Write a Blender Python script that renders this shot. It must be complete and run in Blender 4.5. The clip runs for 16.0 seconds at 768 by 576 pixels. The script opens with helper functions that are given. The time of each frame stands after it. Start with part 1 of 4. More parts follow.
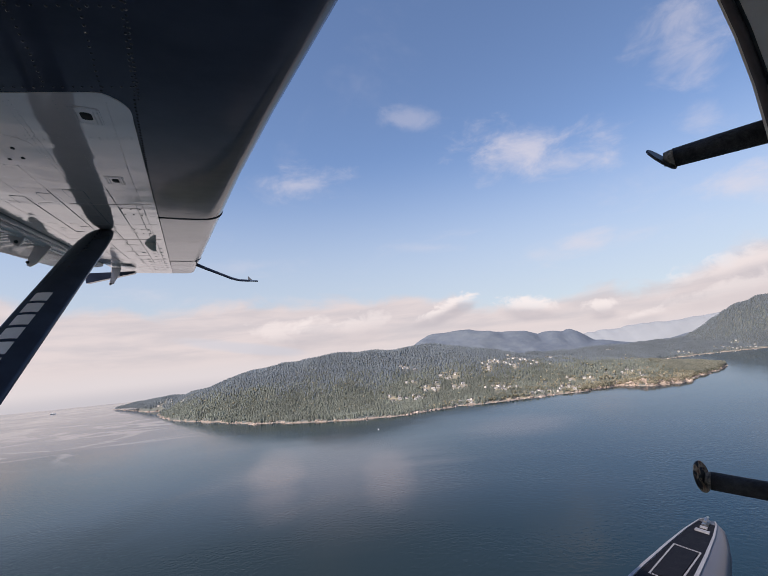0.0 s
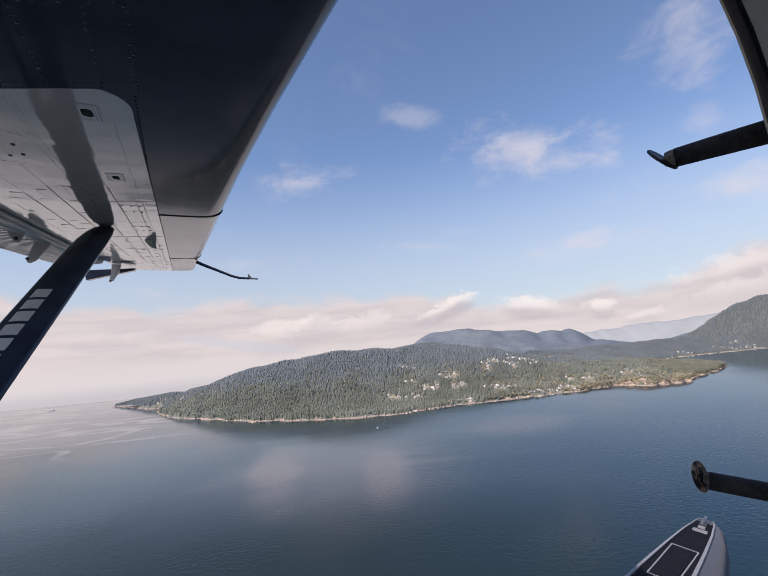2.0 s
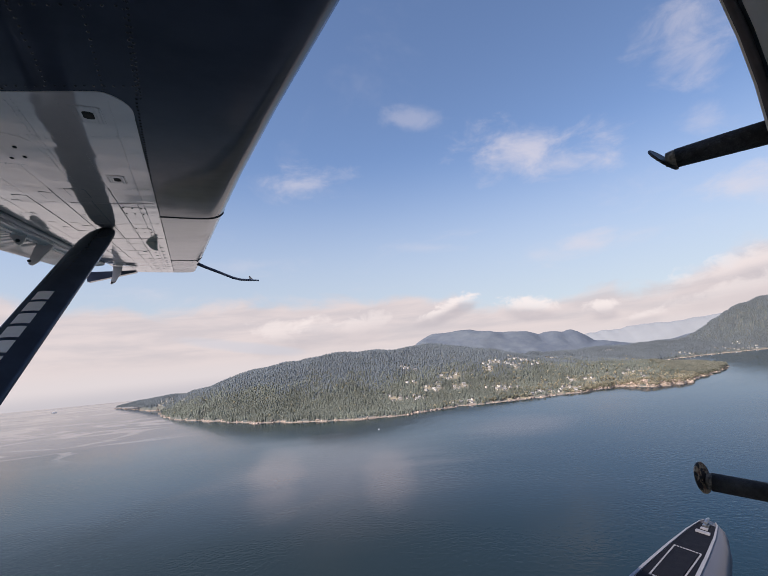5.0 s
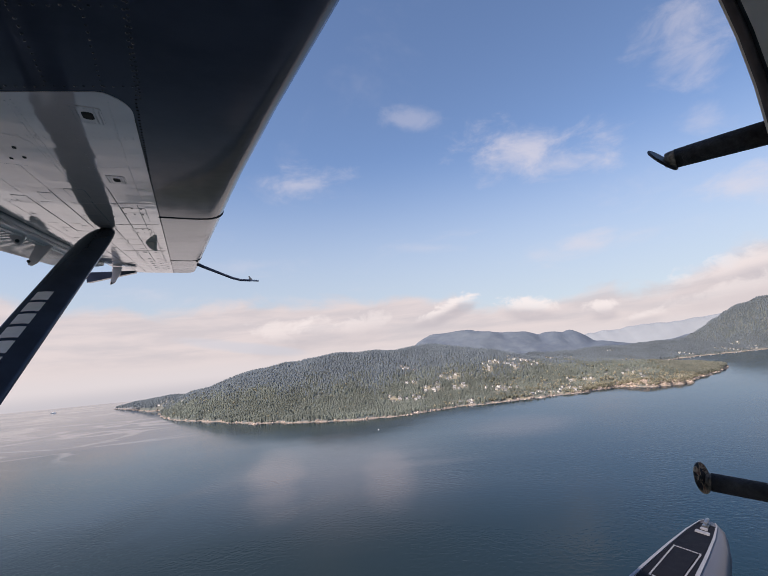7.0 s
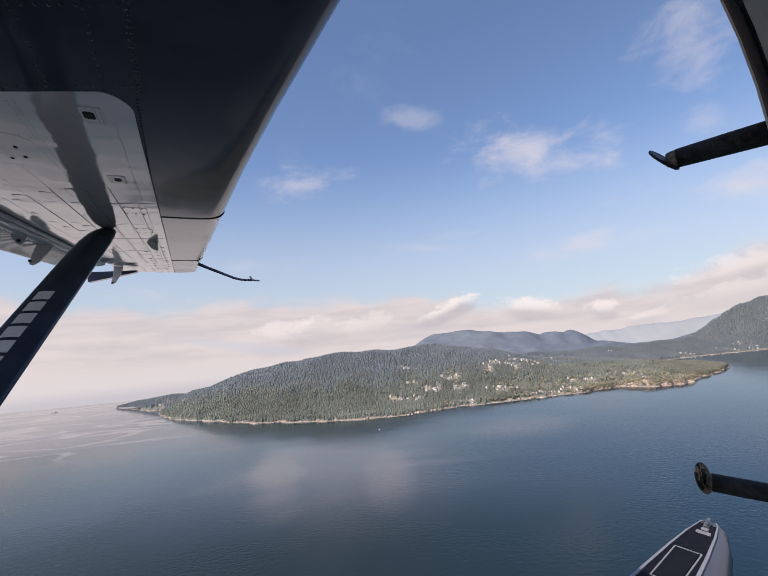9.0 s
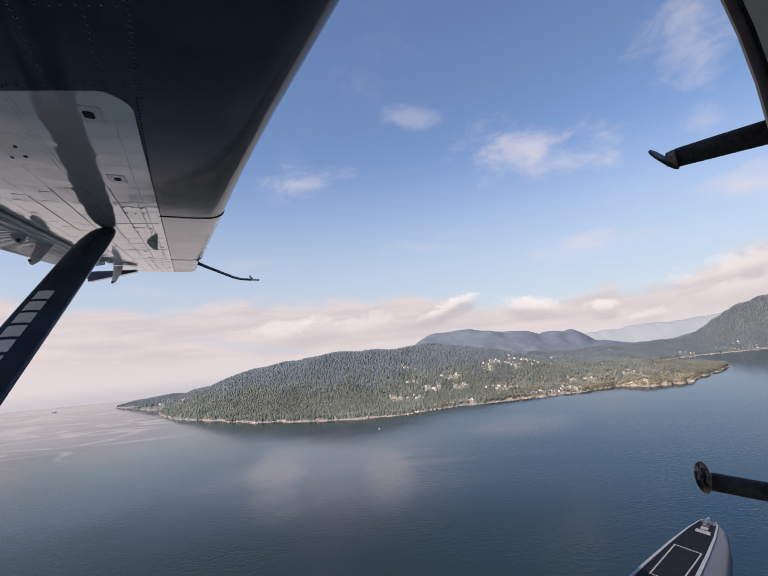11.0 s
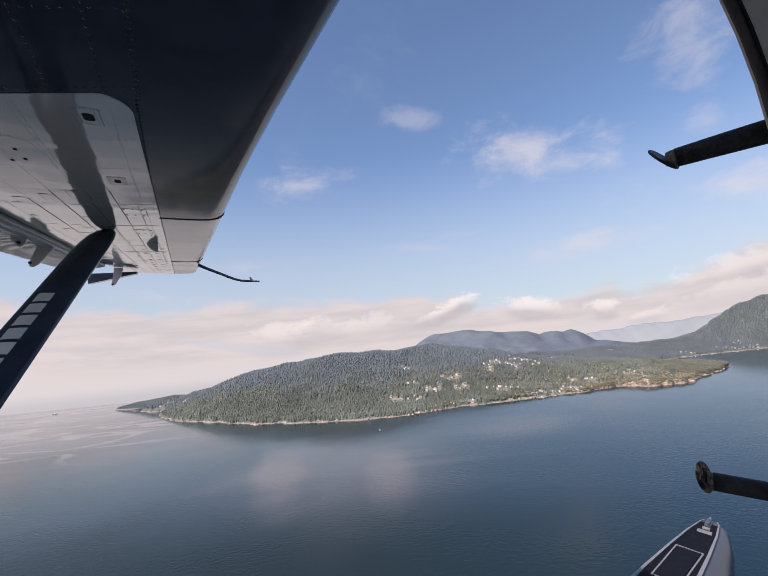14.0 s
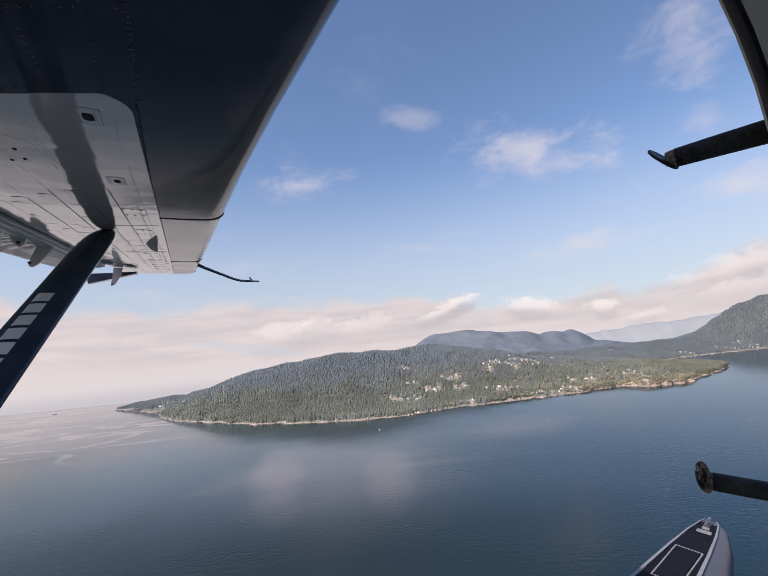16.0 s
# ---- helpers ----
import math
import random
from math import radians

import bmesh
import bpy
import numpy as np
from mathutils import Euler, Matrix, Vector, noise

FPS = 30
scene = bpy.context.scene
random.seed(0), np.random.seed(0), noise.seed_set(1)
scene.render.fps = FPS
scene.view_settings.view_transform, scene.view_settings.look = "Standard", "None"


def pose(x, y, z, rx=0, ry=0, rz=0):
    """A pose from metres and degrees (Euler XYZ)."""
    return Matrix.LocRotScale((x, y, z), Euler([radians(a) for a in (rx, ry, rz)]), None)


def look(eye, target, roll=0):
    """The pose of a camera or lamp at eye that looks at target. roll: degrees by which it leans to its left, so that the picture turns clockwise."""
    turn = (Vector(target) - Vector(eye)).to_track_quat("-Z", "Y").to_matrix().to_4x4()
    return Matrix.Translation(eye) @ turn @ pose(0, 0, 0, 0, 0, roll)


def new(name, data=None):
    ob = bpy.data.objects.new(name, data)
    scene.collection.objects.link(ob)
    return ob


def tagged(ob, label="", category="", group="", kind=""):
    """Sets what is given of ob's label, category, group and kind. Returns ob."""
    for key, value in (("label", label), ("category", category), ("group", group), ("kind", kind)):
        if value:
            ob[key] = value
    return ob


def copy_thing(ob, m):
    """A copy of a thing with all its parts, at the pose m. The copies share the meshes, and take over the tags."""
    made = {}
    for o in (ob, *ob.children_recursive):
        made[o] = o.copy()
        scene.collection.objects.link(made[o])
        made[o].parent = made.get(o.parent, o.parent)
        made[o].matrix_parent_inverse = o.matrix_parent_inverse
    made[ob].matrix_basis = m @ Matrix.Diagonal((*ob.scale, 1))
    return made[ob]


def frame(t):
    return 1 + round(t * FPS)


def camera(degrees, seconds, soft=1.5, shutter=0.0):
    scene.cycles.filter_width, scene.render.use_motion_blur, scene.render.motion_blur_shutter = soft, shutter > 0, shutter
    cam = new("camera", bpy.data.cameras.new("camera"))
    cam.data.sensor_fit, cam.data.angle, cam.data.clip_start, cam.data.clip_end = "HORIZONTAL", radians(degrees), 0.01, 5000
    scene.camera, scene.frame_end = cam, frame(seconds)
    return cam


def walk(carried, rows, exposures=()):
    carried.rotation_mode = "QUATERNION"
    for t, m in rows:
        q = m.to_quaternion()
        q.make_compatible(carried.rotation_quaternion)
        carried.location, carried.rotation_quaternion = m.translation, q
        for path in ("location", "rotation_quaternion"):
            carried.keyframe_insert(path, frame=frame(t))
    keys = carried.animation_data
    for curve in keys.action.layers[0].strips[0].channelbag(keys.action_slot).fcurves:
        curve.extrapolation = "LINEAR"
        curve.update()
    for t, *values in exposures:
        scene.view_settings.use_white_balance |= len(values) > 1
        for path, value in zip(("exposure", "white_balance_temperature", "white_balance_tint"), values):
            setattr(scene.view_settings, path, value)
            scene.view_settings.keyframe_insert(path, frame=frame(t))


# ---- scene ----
# ---- camera: fixed by hand at the cabin window of a seaplane in flight, 150 m over the sea ----
ALT = 150.0
RIGHT, AHEAD, UP = Vector((0.99552, 0.01528, -0.09333)), Vector((0.0, 0.98686, 0.16155)), Vector((0.09457, -0.16083, 0.98244))
EYE = Vector((0, 0, ALT))


def basis(x, y, z, at):
    return Matrix(((x.x, y.x, z.x, at.x), (x.y, y.y, z.y, at.y), (x.z, y.z, z.z, at.z), (0, 0, 0, 1)))


VIEW = basis(RIGHT, UP, -AHEAD, EYE)
cam = camera(80.6, 16.0, soft=1.0)
# seconds; pitch, yaw and roll in degrees of the hand-held camera against the airframe
SHAKE = [
    (0.0, 0.050, -0.183, -0.285), (0.5, -0.133, -0.165, -0.169), (1.0, -0.217, -0.260, 0.002), (1.5, -0.195, -0.255, 0.098),
    (2.0, -0.138, -0.191, 0.044), (2.5, -0.071, -0.117, -0.007), (3.0, -0.156, -0.056, 0.046), (3.5, -0.188, -0.113, 0.079),
    (4.0, -0.095, -0.089, -0.083), (6.5, 0.063, -0.037, -0.088), (7.0, 0.070, -0.103, -0.109), (7.5, 0.014, -0.082, -0.022),
    (8.0, -0.022, -0.029, 0.027), (8.5, 0.0, 0.0, 0.0), (9.0, 0.046, -0.004, -0.067), (11.5, -0.035, -0.022, -0.088),
    (12.0, 0.006, 0.029, -0.167), (12.5, -0.001, 0.071, -0.163), (13.0, -0.076, 0.046, -0.153), (13.5, 0.021, -0.006, -0.201),
    (14.0, 0.090, 0.007, -0.306), (14.5, 0.098, 0.009, -0.248), (15.0, 0.107, -0.011, -0.188), (15.5, 0.085, -0.042, -0.218),
    (16.0, 0.096, -0.031, -0.300),
]
walk(cam, [(t, VIEW @ pose(0, 0, 0, p, w, r)) for t, p, w, r in SHAKE], [(0, 0.0, 6620, 13), (16, 0.0, 6620, 13)])

# ---- sky and sun ----
SUN_AZ, SUN_EL = radians(-124), radians(42)     # azimuth from straight ahead, to the right
sun_dir = Vector((math.sin(SUN_AZ) * math.cos(SUN_EL), math.cos(SUN_AZ) * math.cos(SUN_EL), math.sin(SUN_EL)))
sun = new("sun", bpy.data.lights.new("sun", "SUN"))
sun.data.energy, sun.data.angle, sun.data.color = 5.0, radians(0.6), (1.0, 0.9, 0.78)
sun.matrix_world = look(sun_dir * 1000, (0, 0, 0))

world = bpy.data.worlds.new("sky")
scene.world = world
world.use_nodes = True


class Nodes:
    """Short hand for node trees."""

    def __init__(self, tree):
        self.tree = tree
        tree.nodes.clear()

    def add(self, kind, **fields):
        n = self.tree.nodes.new(kind)
        for k, v in fields.items():
            if k == "operation":
                n.operation = v
            elif k == "blend_type":
                n.blend_type = v
            elif k == "data_type":
                n.data_type = v
            elif k == "noise_dimensions":
                n.noise_dimensions = v
            elif k == "feature":
                n.feature = v
            elif k == "interpolation_type":
                n.interpolation_type = v
        return n

    def put(self, value, socket):
        if isinstance(value, bpy.types.NodeSocket):
            self.tree.links.new(value, socket)
        else:
            socket.default_value = value

    def math(self, op, a, b=0.0, c=0.0, clamp=False):
        n = self.add("ShaderNodeMath", operation=op)
        n.use_clamp = clamp
        for v, s in zip((a, b, c), n.inputs):
            self.put(v, s)
        return n.outputs[0]

    def dot(self, v, d):
        n = self.add("ShaderNodeVectorMath", operation="DOT_PRODUCT")
        self.put(v, n.inputs[0])
        self.put(d, n.inputs[1])
        return n.outputs["Value"]

    def vmul(self, v, d):
        n = self.add("ShaderNodeVectorMath", operation="MULTIPLY")
        self.put(v, n.inputs[0])
        self.put(d, n.inputs[1])
        return n.outputs[0]

    def xyz(self, x, y, z):
        n = self.add("ShaderNodeCombineXYZ")
        for v, s in zip((x, y, z), n.inputs):
            self.put(v, s)
        return n.outputs[0]

    def split(self, v):
        n = self.add("ShaderNodeSeparateXYZ")
        self.put(v, n.inputs[0])
        return n.outputs

    def noise(self, v, scale, detail=3.0, rough=0.5, warp=0.0):
        n = self.add("ShaderNodeTexNoise")
        self.put(v, n.inputs["Vector"])
        for k, q in (("Scale", scale), ("Detail", detail), ("Roughness", rough), ("Distortion", warp)):
            n.inputs[k].default_value = q
        return n.outputs["Fac"]

    def ramp(self, v, a, b, lo=0.0, hi=1.0):
        n = self.add("ShaderNodeMapRange", interpolation_type="SMOOTHSTEP")
        self.put(v, n.inputs["Value"])
        for k, q in (("From Min", a), ("From Max", b), ("To Min", lo), ("To Max", hi)):
            self.put(q, n.inputs[k])
        return n.outputs[0]

    def mix(self, f, a, b, blend="MIX"):
        n = self.add("ShaderNodeMix", data_type="RGBA", blend_type=blend)
        self.put(f, n.inputs[0])
        for v, s in ((a, n.inputs[6]), (b, n.inputs[7])):
            self.put((*v, 1.0) if isinstance(v, tuple) and len(v) == 3 else v, s)
        return n.outputs[2]


def build_sky():
    n = Nodes(world.node_tree)
    d = n.add("ShaderNodeTexCoord").outputs["Generated"]
    sky = n.add("ShaderNodeTexSky")
    sky.sky_type, sky.sun_disc, sky.sun_elevation, sky.sun_rotation = "NISHITA", False, SUN_EL, SUN_AZ
    sky.altitude, sky.air_density, sky.dust_density, sky.ozone_density = 200.0, 1.0, 0.6, 2.2
    x, y, z = n.split(d)
    az = n.math("ARCTAN2", x, y)                  # to the right of straight ahead
    el = n.math("ARCSINE", z)
    base = n.mix(1.0, sky.outputs[0], (1.62, 1.64, 1.75), "MULTIPLY")
    # thin veil over the lower sky
    veil = n.math("MULTIPLY", n.ramp(el, 0.46, 0.08), 0.72)
    base = n.mix(veil, base, (5.7, 6.2, 6.6))
    # streaky high wisps
    flat = n.xyz(n.math("DIVIDE", x, n.math("ADD", z, 0.12)), n.math("DIVIDE", y, n.math("ADD", z, 0.12)), 0.0)
    soft = n.noise(flat, 1.1, 6.0, 0.62, 0.5)
    wisp = n.math("MULTIPLY", n.ramp(soft, 0.53, 0.78), n.ramp(el, 0.04, 0.2, 0.0, 0.40))
    fine = n.noise(n.xyz(n.math("MULTIPLY", az, 9.0), n.math("MULTIPLY", el, 17.0), 1.7), 1.0, 7.0, 0.62, 0.35)
    # fair-weather puffs: azimuth, elevation, half width, half height, lean, strength (radians)
    PUFFS = [(0.372, 0.400, 0.150, 0.058, -0.20, 0.95), (-0.178, 0.400, 0.100, 0.036, 0.0, 0.75), (0.105, 0.509, 0.075, 0.024, -0.1, 0.4),
             (0.679, 0.516, 0.085, 0.09, -0.2, 0.6), (0.700, 0.241, 0.080, 0.036, -0.15, 0.85), (0.440, 0.198, 0.055, 0.020, -0.05, 0.75),
             (0.341, 0.191, 0.040, 0.014, 0.0, 0.35), (0.115, 0.240, 0.10, 0.012, -0.12, 0.3), (-0.266, 0.231, 0.11, 0.016, 0.0, 0.3),
             (0.670, 0.363, 0.045, 0.035, -0.2, 0.45), (0.665, 0.105, 0.085, 0.028, 0.18, 0.9)]
    puff = wisp
    for a, e, w, h, lean, k in PUFFS:
        u = n.math("SUBTRACT", az, a)
        v = n.math("SUBTRACT", n.math("SUBTRACT", el, e), n.math("MULTIPLY", u, lean))
        r = n.math("SQRT", n.math("ADD", n.math("POWER", n.math("ABSOLUTE", n.math("DIVIDE", u, w)), 2.0), n.math("POWER", n.math("ABSOLUTE", n.math("DIVIDE", v, h)), 2.0)))
        body = n.ramp(n.math("ADD", n.math("MULTIPLY", r, -0.50), n.math("MULTIPLY", fine, 1.7)), 0.22, 1.0)
        puff = n.math("MAXIMUM", puff, n.math("MULTIPLY", body, k))
    base = n.mix(n.math("MULTIPLY", puff, 0.7), base, (7.6, 7.25, 7.8))
    # low cloud bank along the horizon, with an uneven top
    lumps = n.noise(n.xyz(n.math("MULTIPLY", az, 8.0), n.math("MULTIPLY", el, 15.0), 4.0), 1.0, 6.0, 0.55, 0.3)
    rise = n.math("ADD", n.ramp(az, 0.45, -0.15, 0.076, 0.138), n.ramp(az, 0.50, 0.72, 0.0, 0.045))
    top = n.math("ADD", rise, n.math("MULTIPLY", n.math("SUBTRACT", lumps, 0.35), 0.10))
    bank = n.ramp(n.math("SUBTRACT", top, el), -0.014, 0.026)
    shade = n.noise(n.xyz(n.math("MULTIPLY", az, 5.0), n.math("MULTIPLY", el, 36.0), 9.0), 1.0, 5.0, 0.55, 0.3)
    shade = n.math("MULTIPLY", n.ramp(shade, 0.36, 0.68), n.ramp(el, 0.015, 0.06))
    bankcol = n.mix(shade, (7.7, 6.85, 6.8), (6.4, 5.9, 6.1))
    base = n.mix(n.math("MULTIPLY", bank, 0.92), base, bankcol)
    # lit heads of cumulus in the bank, each with a flatter grey foot: azimuth, elevation, half width, half height, lean, strength
    HEADS = [(-0.230, 0.084, 0.060, 0.026, 0.05, 0.55), (-0.150, 0.090, 0.050, 0.022, 0.05, 0.35), (-0.058, 0.090, 0.055, 0.024, 0.05, 0.5), (0.100, 0.093, 0.036, 0.013, 0.10, 0.8), (0.138, 0.106, 0.030, 0.014, 0.12, 0.9), (0.170, 0.119, 0.026, 0.015, 0.10, 1.0),
             (0.305, 0.091, 0.052, 0.017, -0.15, 1.0), (0.446, 0.068, 0.026, 0.014, 0.0, 0.9), (0.512, 0.043, 0.032, 0.010, 0.1, 0.7), (0.66, 0.108, 0.085, 0.022, 0.14, 0.55), (0.66, 0.070, 0.090, 0.016, 0.12, 0.5)]
    curl = n.noise(n.xyz(n.math("MULTIPLY", az, 22.0), n.math("MULTIPLY", el, 34.0), 6.0), 1.0, 6.0, 0.58, 0.4)
    for a, e, w, h, lean, k in HEADS:
        u = n.math("SUBTRACT", az, a)
        v = n.math("SUBTRACT", n.math("SUBTRACT", el, e), n.math("MULTIPLY", u, lean))
        across = n.math("POWER", n.math("ABSOLUTE", n.math("DIVIDE", u, w)), 2.0)
        foot = n.math("ADD", across, n.math("POWER", n.math("ABSOLUTE", n.math("DIVIDE", n.math("ADD", v, h * 1.25), h * 0.8)), 2.0))
        foot = n.ramp(n.math("ADD", n.math("SQRT", foot), n.math("MULTIPLY", curl, -0.9)), 1.0, 0.0)
        base = n.mix(n.math("MULTIPLY", foot, 0.55 * k), base, (5.1, 4.85, 5.25))
        head = n.math("SQRT", n.math("ADD", across, n.math("POWER", n.math("ABSOLUTE", n.math("DIVIDE", v, h)), 2.0)))
        head = n.ramp(n.math("ADD", head, n.math("MULTIPLY", curl, -3.8)), -0.62, -1.60)
        head = n.math("MULTIPLY", head, n.ramp(v, -1.1 * h, 0.5 * h, 0.15, 1.0))
        base = n.mix(n.math("MULTIPLY", head, 0.85 * k), base, (9.6, 8.9, 8.7))
    # a gap of pale blue low in the bank
    u, v = n.math("DIVIDE", n.math("ADD", az, 0.31), 0.13), n.math("DIVIDE", n.math("ADD", n.math("SUBTRACT", el, 0.060), n.math("MULTIPLY", n.math("ADD", az, 0.31), 0.18)), 0.014)
    slot = n.ramp(n.math("ADD", n.math("ADD", n.math("MULTIPLY", u, u), n.math("MULTIPLY", v, v)), n.math("MULTIPLY", n.math("SUBTRACT", lumps, 0.5), 1.6)), 1.2, 0.1)
    base = n.mix(n.math("MULTIPLY", slot, 0.6), base, (6.1, 6.35, 7.1))
    # sea haze at the horizon
    haze = n.ramp(n.math("ABSOLUTE", el), 0.05, 0.005)
    base = n.mix(n.math("MULTIPLY", haze, 0.75), base, (7.3, 6.95, 7.15))
    base = n.mix(n.ramp(el, 0.010, -0.022), base, (5.9, 5.75, 6.15))
    back = n.add("ShaderNodeBackground")
    n.put(base, back.inputs[0])
    back.inputs[1].default_value = 0.1
    n.put(back.outputs[0], n.add("ShaderNodeOutputWorld").inputs[0])


build_sky()

# ---- materials ----
def material(name, colour, rough=0.5, metal=0.0, spread=0.15, scale=8.0, bump=0.0, bump_scale=40.0, coat=0.0, second=None, island=0.0, rand=0.0, detail=4.0, gloss=0.5, ribs=0.0, tint=(1.0, 1.0, 1.0), thin=0.0):
    m = bpy.data.materials.new(name)
    m.use_nodes = True
    n = Nodes(m.node_tree)
    b = n.add("ShaderNodeBsdfPrincipled")
    p = n.add("ShaderNodeTexCoord").outputs["Object"]
    grain = n.noise(p, scale, detail, 0.6)
    big = n.noise(p, scale * 0.13, 3.0, 0.5)
    f = n.math("ADD", n.math("MULTIPLY", grain, 0.55), n.math("MULTIPLY", big, 0.45))
    lo = tuple(c * (1 - spread) for c in colour)
    hi = second or tuple(min(1.0, c * (1 + spread)) for c in colour)
    col = n.mix(n.ramp(f, 0.32, 0.68), lo, hi)
    if island or rand:
        r = n.add("ShaderNodeNewGeometry").outputs["Random Per Island"] if island else n.add("ShaderNodeObjectInfo").outputs["Random"]
        k = island or rand
        g = n.math("ADD", n.math("MULTIPLY", r, 2 * k), 1 - k)
        grey = n.xyz(g, g, g)
        col = n.mix(1.0, col, grey, "MULTIPLY")
    n.put(col, b.inputs["Base Color"])
    n.put(n.ramp(f, 0.3, 0.7, rough * 0.85, min(1.0, rough * 1.2)), b.inputs["Roughness"])
    b.inputs["Metallic"].default_value = metal
    b.inputs["Specular IOR Level"].default_value = gloss
    b.inputs["Specular Tint"].default_value = (*tint, 1.0)
    b.inputs["Coat Weight"].default_value = coat
    b.inputs["Coat Roughness"].default_value = 0.06
    if bump:
        h = n.add("ShaderNodeBump")
        h.inputs["Strength"].default_value = 1.0
        h.inputs["Distance"].default_value = bump
        relief = n.noise(p, bump_scale, 3.0, 0.55)
        if ribs:        # thin skin sags between the ribs
            y = n.math("ADD", n.split(p)[1], n.math("MULTIPLY", n.split(p)[0], 0.3))
            sag = n.math("POWER", n.math("ABSOLUTE", n.math("SINE", n.math("MULTIPLY", y, math.pi / ribs))), 0.5)
            relief = n.math("ADD", relief, n.math("MULTIPLY", sag, 0.5))
        n.put(relief, h.inputs["Height"])
        n.put(h.outputs[0], b.inputs["Normal"])
        n.put(h.outputs[0], b.inputs["Coat Normal"])
    out = b.outputs[0]
    if thin:        # light that passes through needles and leaves
        t, x = n.add("ShaderNodeBsdfTranslucent"), n.add("ShaderNodeMixShader")
        n.put(col, t.inputs["Color"])
        n.put(thin, x.inputs[0])
        n.put(out, x.inputs[1])
        n.put(t.outputs[0], x.inputs[2])
        out = x.outputs[0]
    n.put(out, n.add("ShaderNodeOutputMaterial").inputs[0])
    return m


navy = material("navy_paint", (0.088, 0.100, 0.136), 0.06, spread=0.2, scale=5, bump=0.0006, bump_scale=3.0, gloss=0.030, tint=(0.4, 0.62, 1.0))
strut_navy = material("strut_navy_paint", (0.046, 0.060, 0.088), 0.16, spread=0.2, scale=6, gloss=0.30, tint=(0.7, 0.8, 1.0))
white = material("white_paint", (0.96, 0.84, 0.80), 0.05, spread=0.05, scale=4, bump=0.0050, bump_scale=2.4, coat=0.24, gloss=0.5)
edge_white = material("leading_edge_paint", (0.40, 0.36, 0.38), 0.16, spread=0.08, scale=1.2, bump=0.0020, bump_scale=2.2, coat=0.05, gloss=0.2)
flap_paint = material("flap_paint", (0.88, 0.84, 0.83), 0.35, spread=0.08, scale=6)
scoop_paint = material("scoop_paint", (0.92, 0.86, 0.76), 0.5, spread=0.06, scale=10)
rivet_dark = material("rivet_metal", (0.06, 0.065, 0.08), 0.25, 0.3, scale=60)
rivet_pale = material("rivet_paint", (0.80, 0.73, 0.70), 0.25, scale=60)
hole = material("dark_opening", (0.006, 0.006, 0.007), 0.7, scale=30)
seam = material("sealant_line", (0.06, 0.06, 0.065), 0.6, scale=30)
cover_line = material("cover_gap_line", (0.22, 0.22, 0.23), 0.6, scale=30)
lettering = material("pale_lettering", (0.90, 0.87, 0.84), 0.35, spread=0.08, scale=20)
rubber = material("worn_black_rubber", (0.020, 0.020, 0.021), 0.65, spread=0.5, scale=110, second=(0.065, 0.063, 0.062), bump=0.002, bump_scale=260)
worn = material("chipped_paint", (0.02, 0.02, 0.02), 0.6, spread=0.6, scale=160, second=(0.62, 0.53, 0.42), detail=6.0)
beige = material("cabin_trim", (0.78, 0.70, 0.60), 0.6, spread=0.06, scale=30, bump=0.0004, bump_scale=300)
lining = material("cabin_lining_cloth", (0.80, 0.77, 0.72), 0.7, spread=0.06, scale=30)
flange_paint = material("chipped_black_paint", (0.018, 0.020, 0.024), 0.45, spread=0.4, scale=45, detail=6.0)
gasket = material("window_seal", (0.085, 0.062, 0.055), 0.5, spread=0.3, scale=40)


def chipped_material():
    """Black paint flaked off to cream primer and a little rust, in ragged patches."""
    m = bpy.data.materials.new("flaked_black_paint")
    m.use_nodes = True
    n = Nodes(m.node_tree)
    b = n.add("ShaderNodeBsdfPrincipled")
    p = n.add("ShaderNodeTexCoord").outputs["Object"]
    flake = n.ramp(n.noise(p, 60.0, 5.0, 0.6, 0.6), 0.49, 0.54)
    bare = n.mix(n.ramp(n.noise(p, 160.0, 3.0), 0.40, 0.65), (0.62, 0.52, 0.38), (0.22, 0.10, 0.06))
    n.put(n.mix(flake, (0.016, 0.017, 0.020), bare), b.inputs["Base Color"])
    b.inputs["Roughness"].default_value = 0.5
    n.put(b.outputs[0], n.add("ShaderNodeOutputMaterial").inputs[0])
    return m


chipped = chipped_material()
deck = material("float_deck", (0.0045, 0.005, 0.009), 0.7, spread=0.3, scale=14, bump=0.002, bump_scale=180, gloss=0.2)
hull = material("float_hull", (0.092, 0.092, 0.112), 0.35, spread=0.12, scale=5)
white_line = material("white_line", (0.24, 0.24, 0.265), 0.5, scale=40)
steel = material("bare_steel", (0.35, 0.36, 0.38), 0.3, 0.9, scale=30)

# upper and far needles are bluer, with aerial haze painted into their colour
upper_hazy_conifer = material("hazy_upper_slope_needles", (0.282, 0.320, 0.352), 0.9, spread=0.10, scale=0.010, island=0.10, thin=0.5, gloss=0.12)
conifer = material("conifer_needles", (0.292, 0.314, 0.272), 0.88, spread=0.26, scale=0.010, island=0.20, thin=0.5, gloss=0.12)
far_hazy_conifer = material("hazy_far_needles", (0.255, 0.290, 0.318), 0.9, spread=0.14, scale=0.006, island=0.14, thin=0.5, gloss=0.12)
broadleaf = material("broadleaf_autumn", (0.30, 0.305, 0.225), 0.9, spread=0.25, scale=0.015, second=(0.60, 0.53, 0.39), island=0.28, thin=0.5, gloss=0.12)
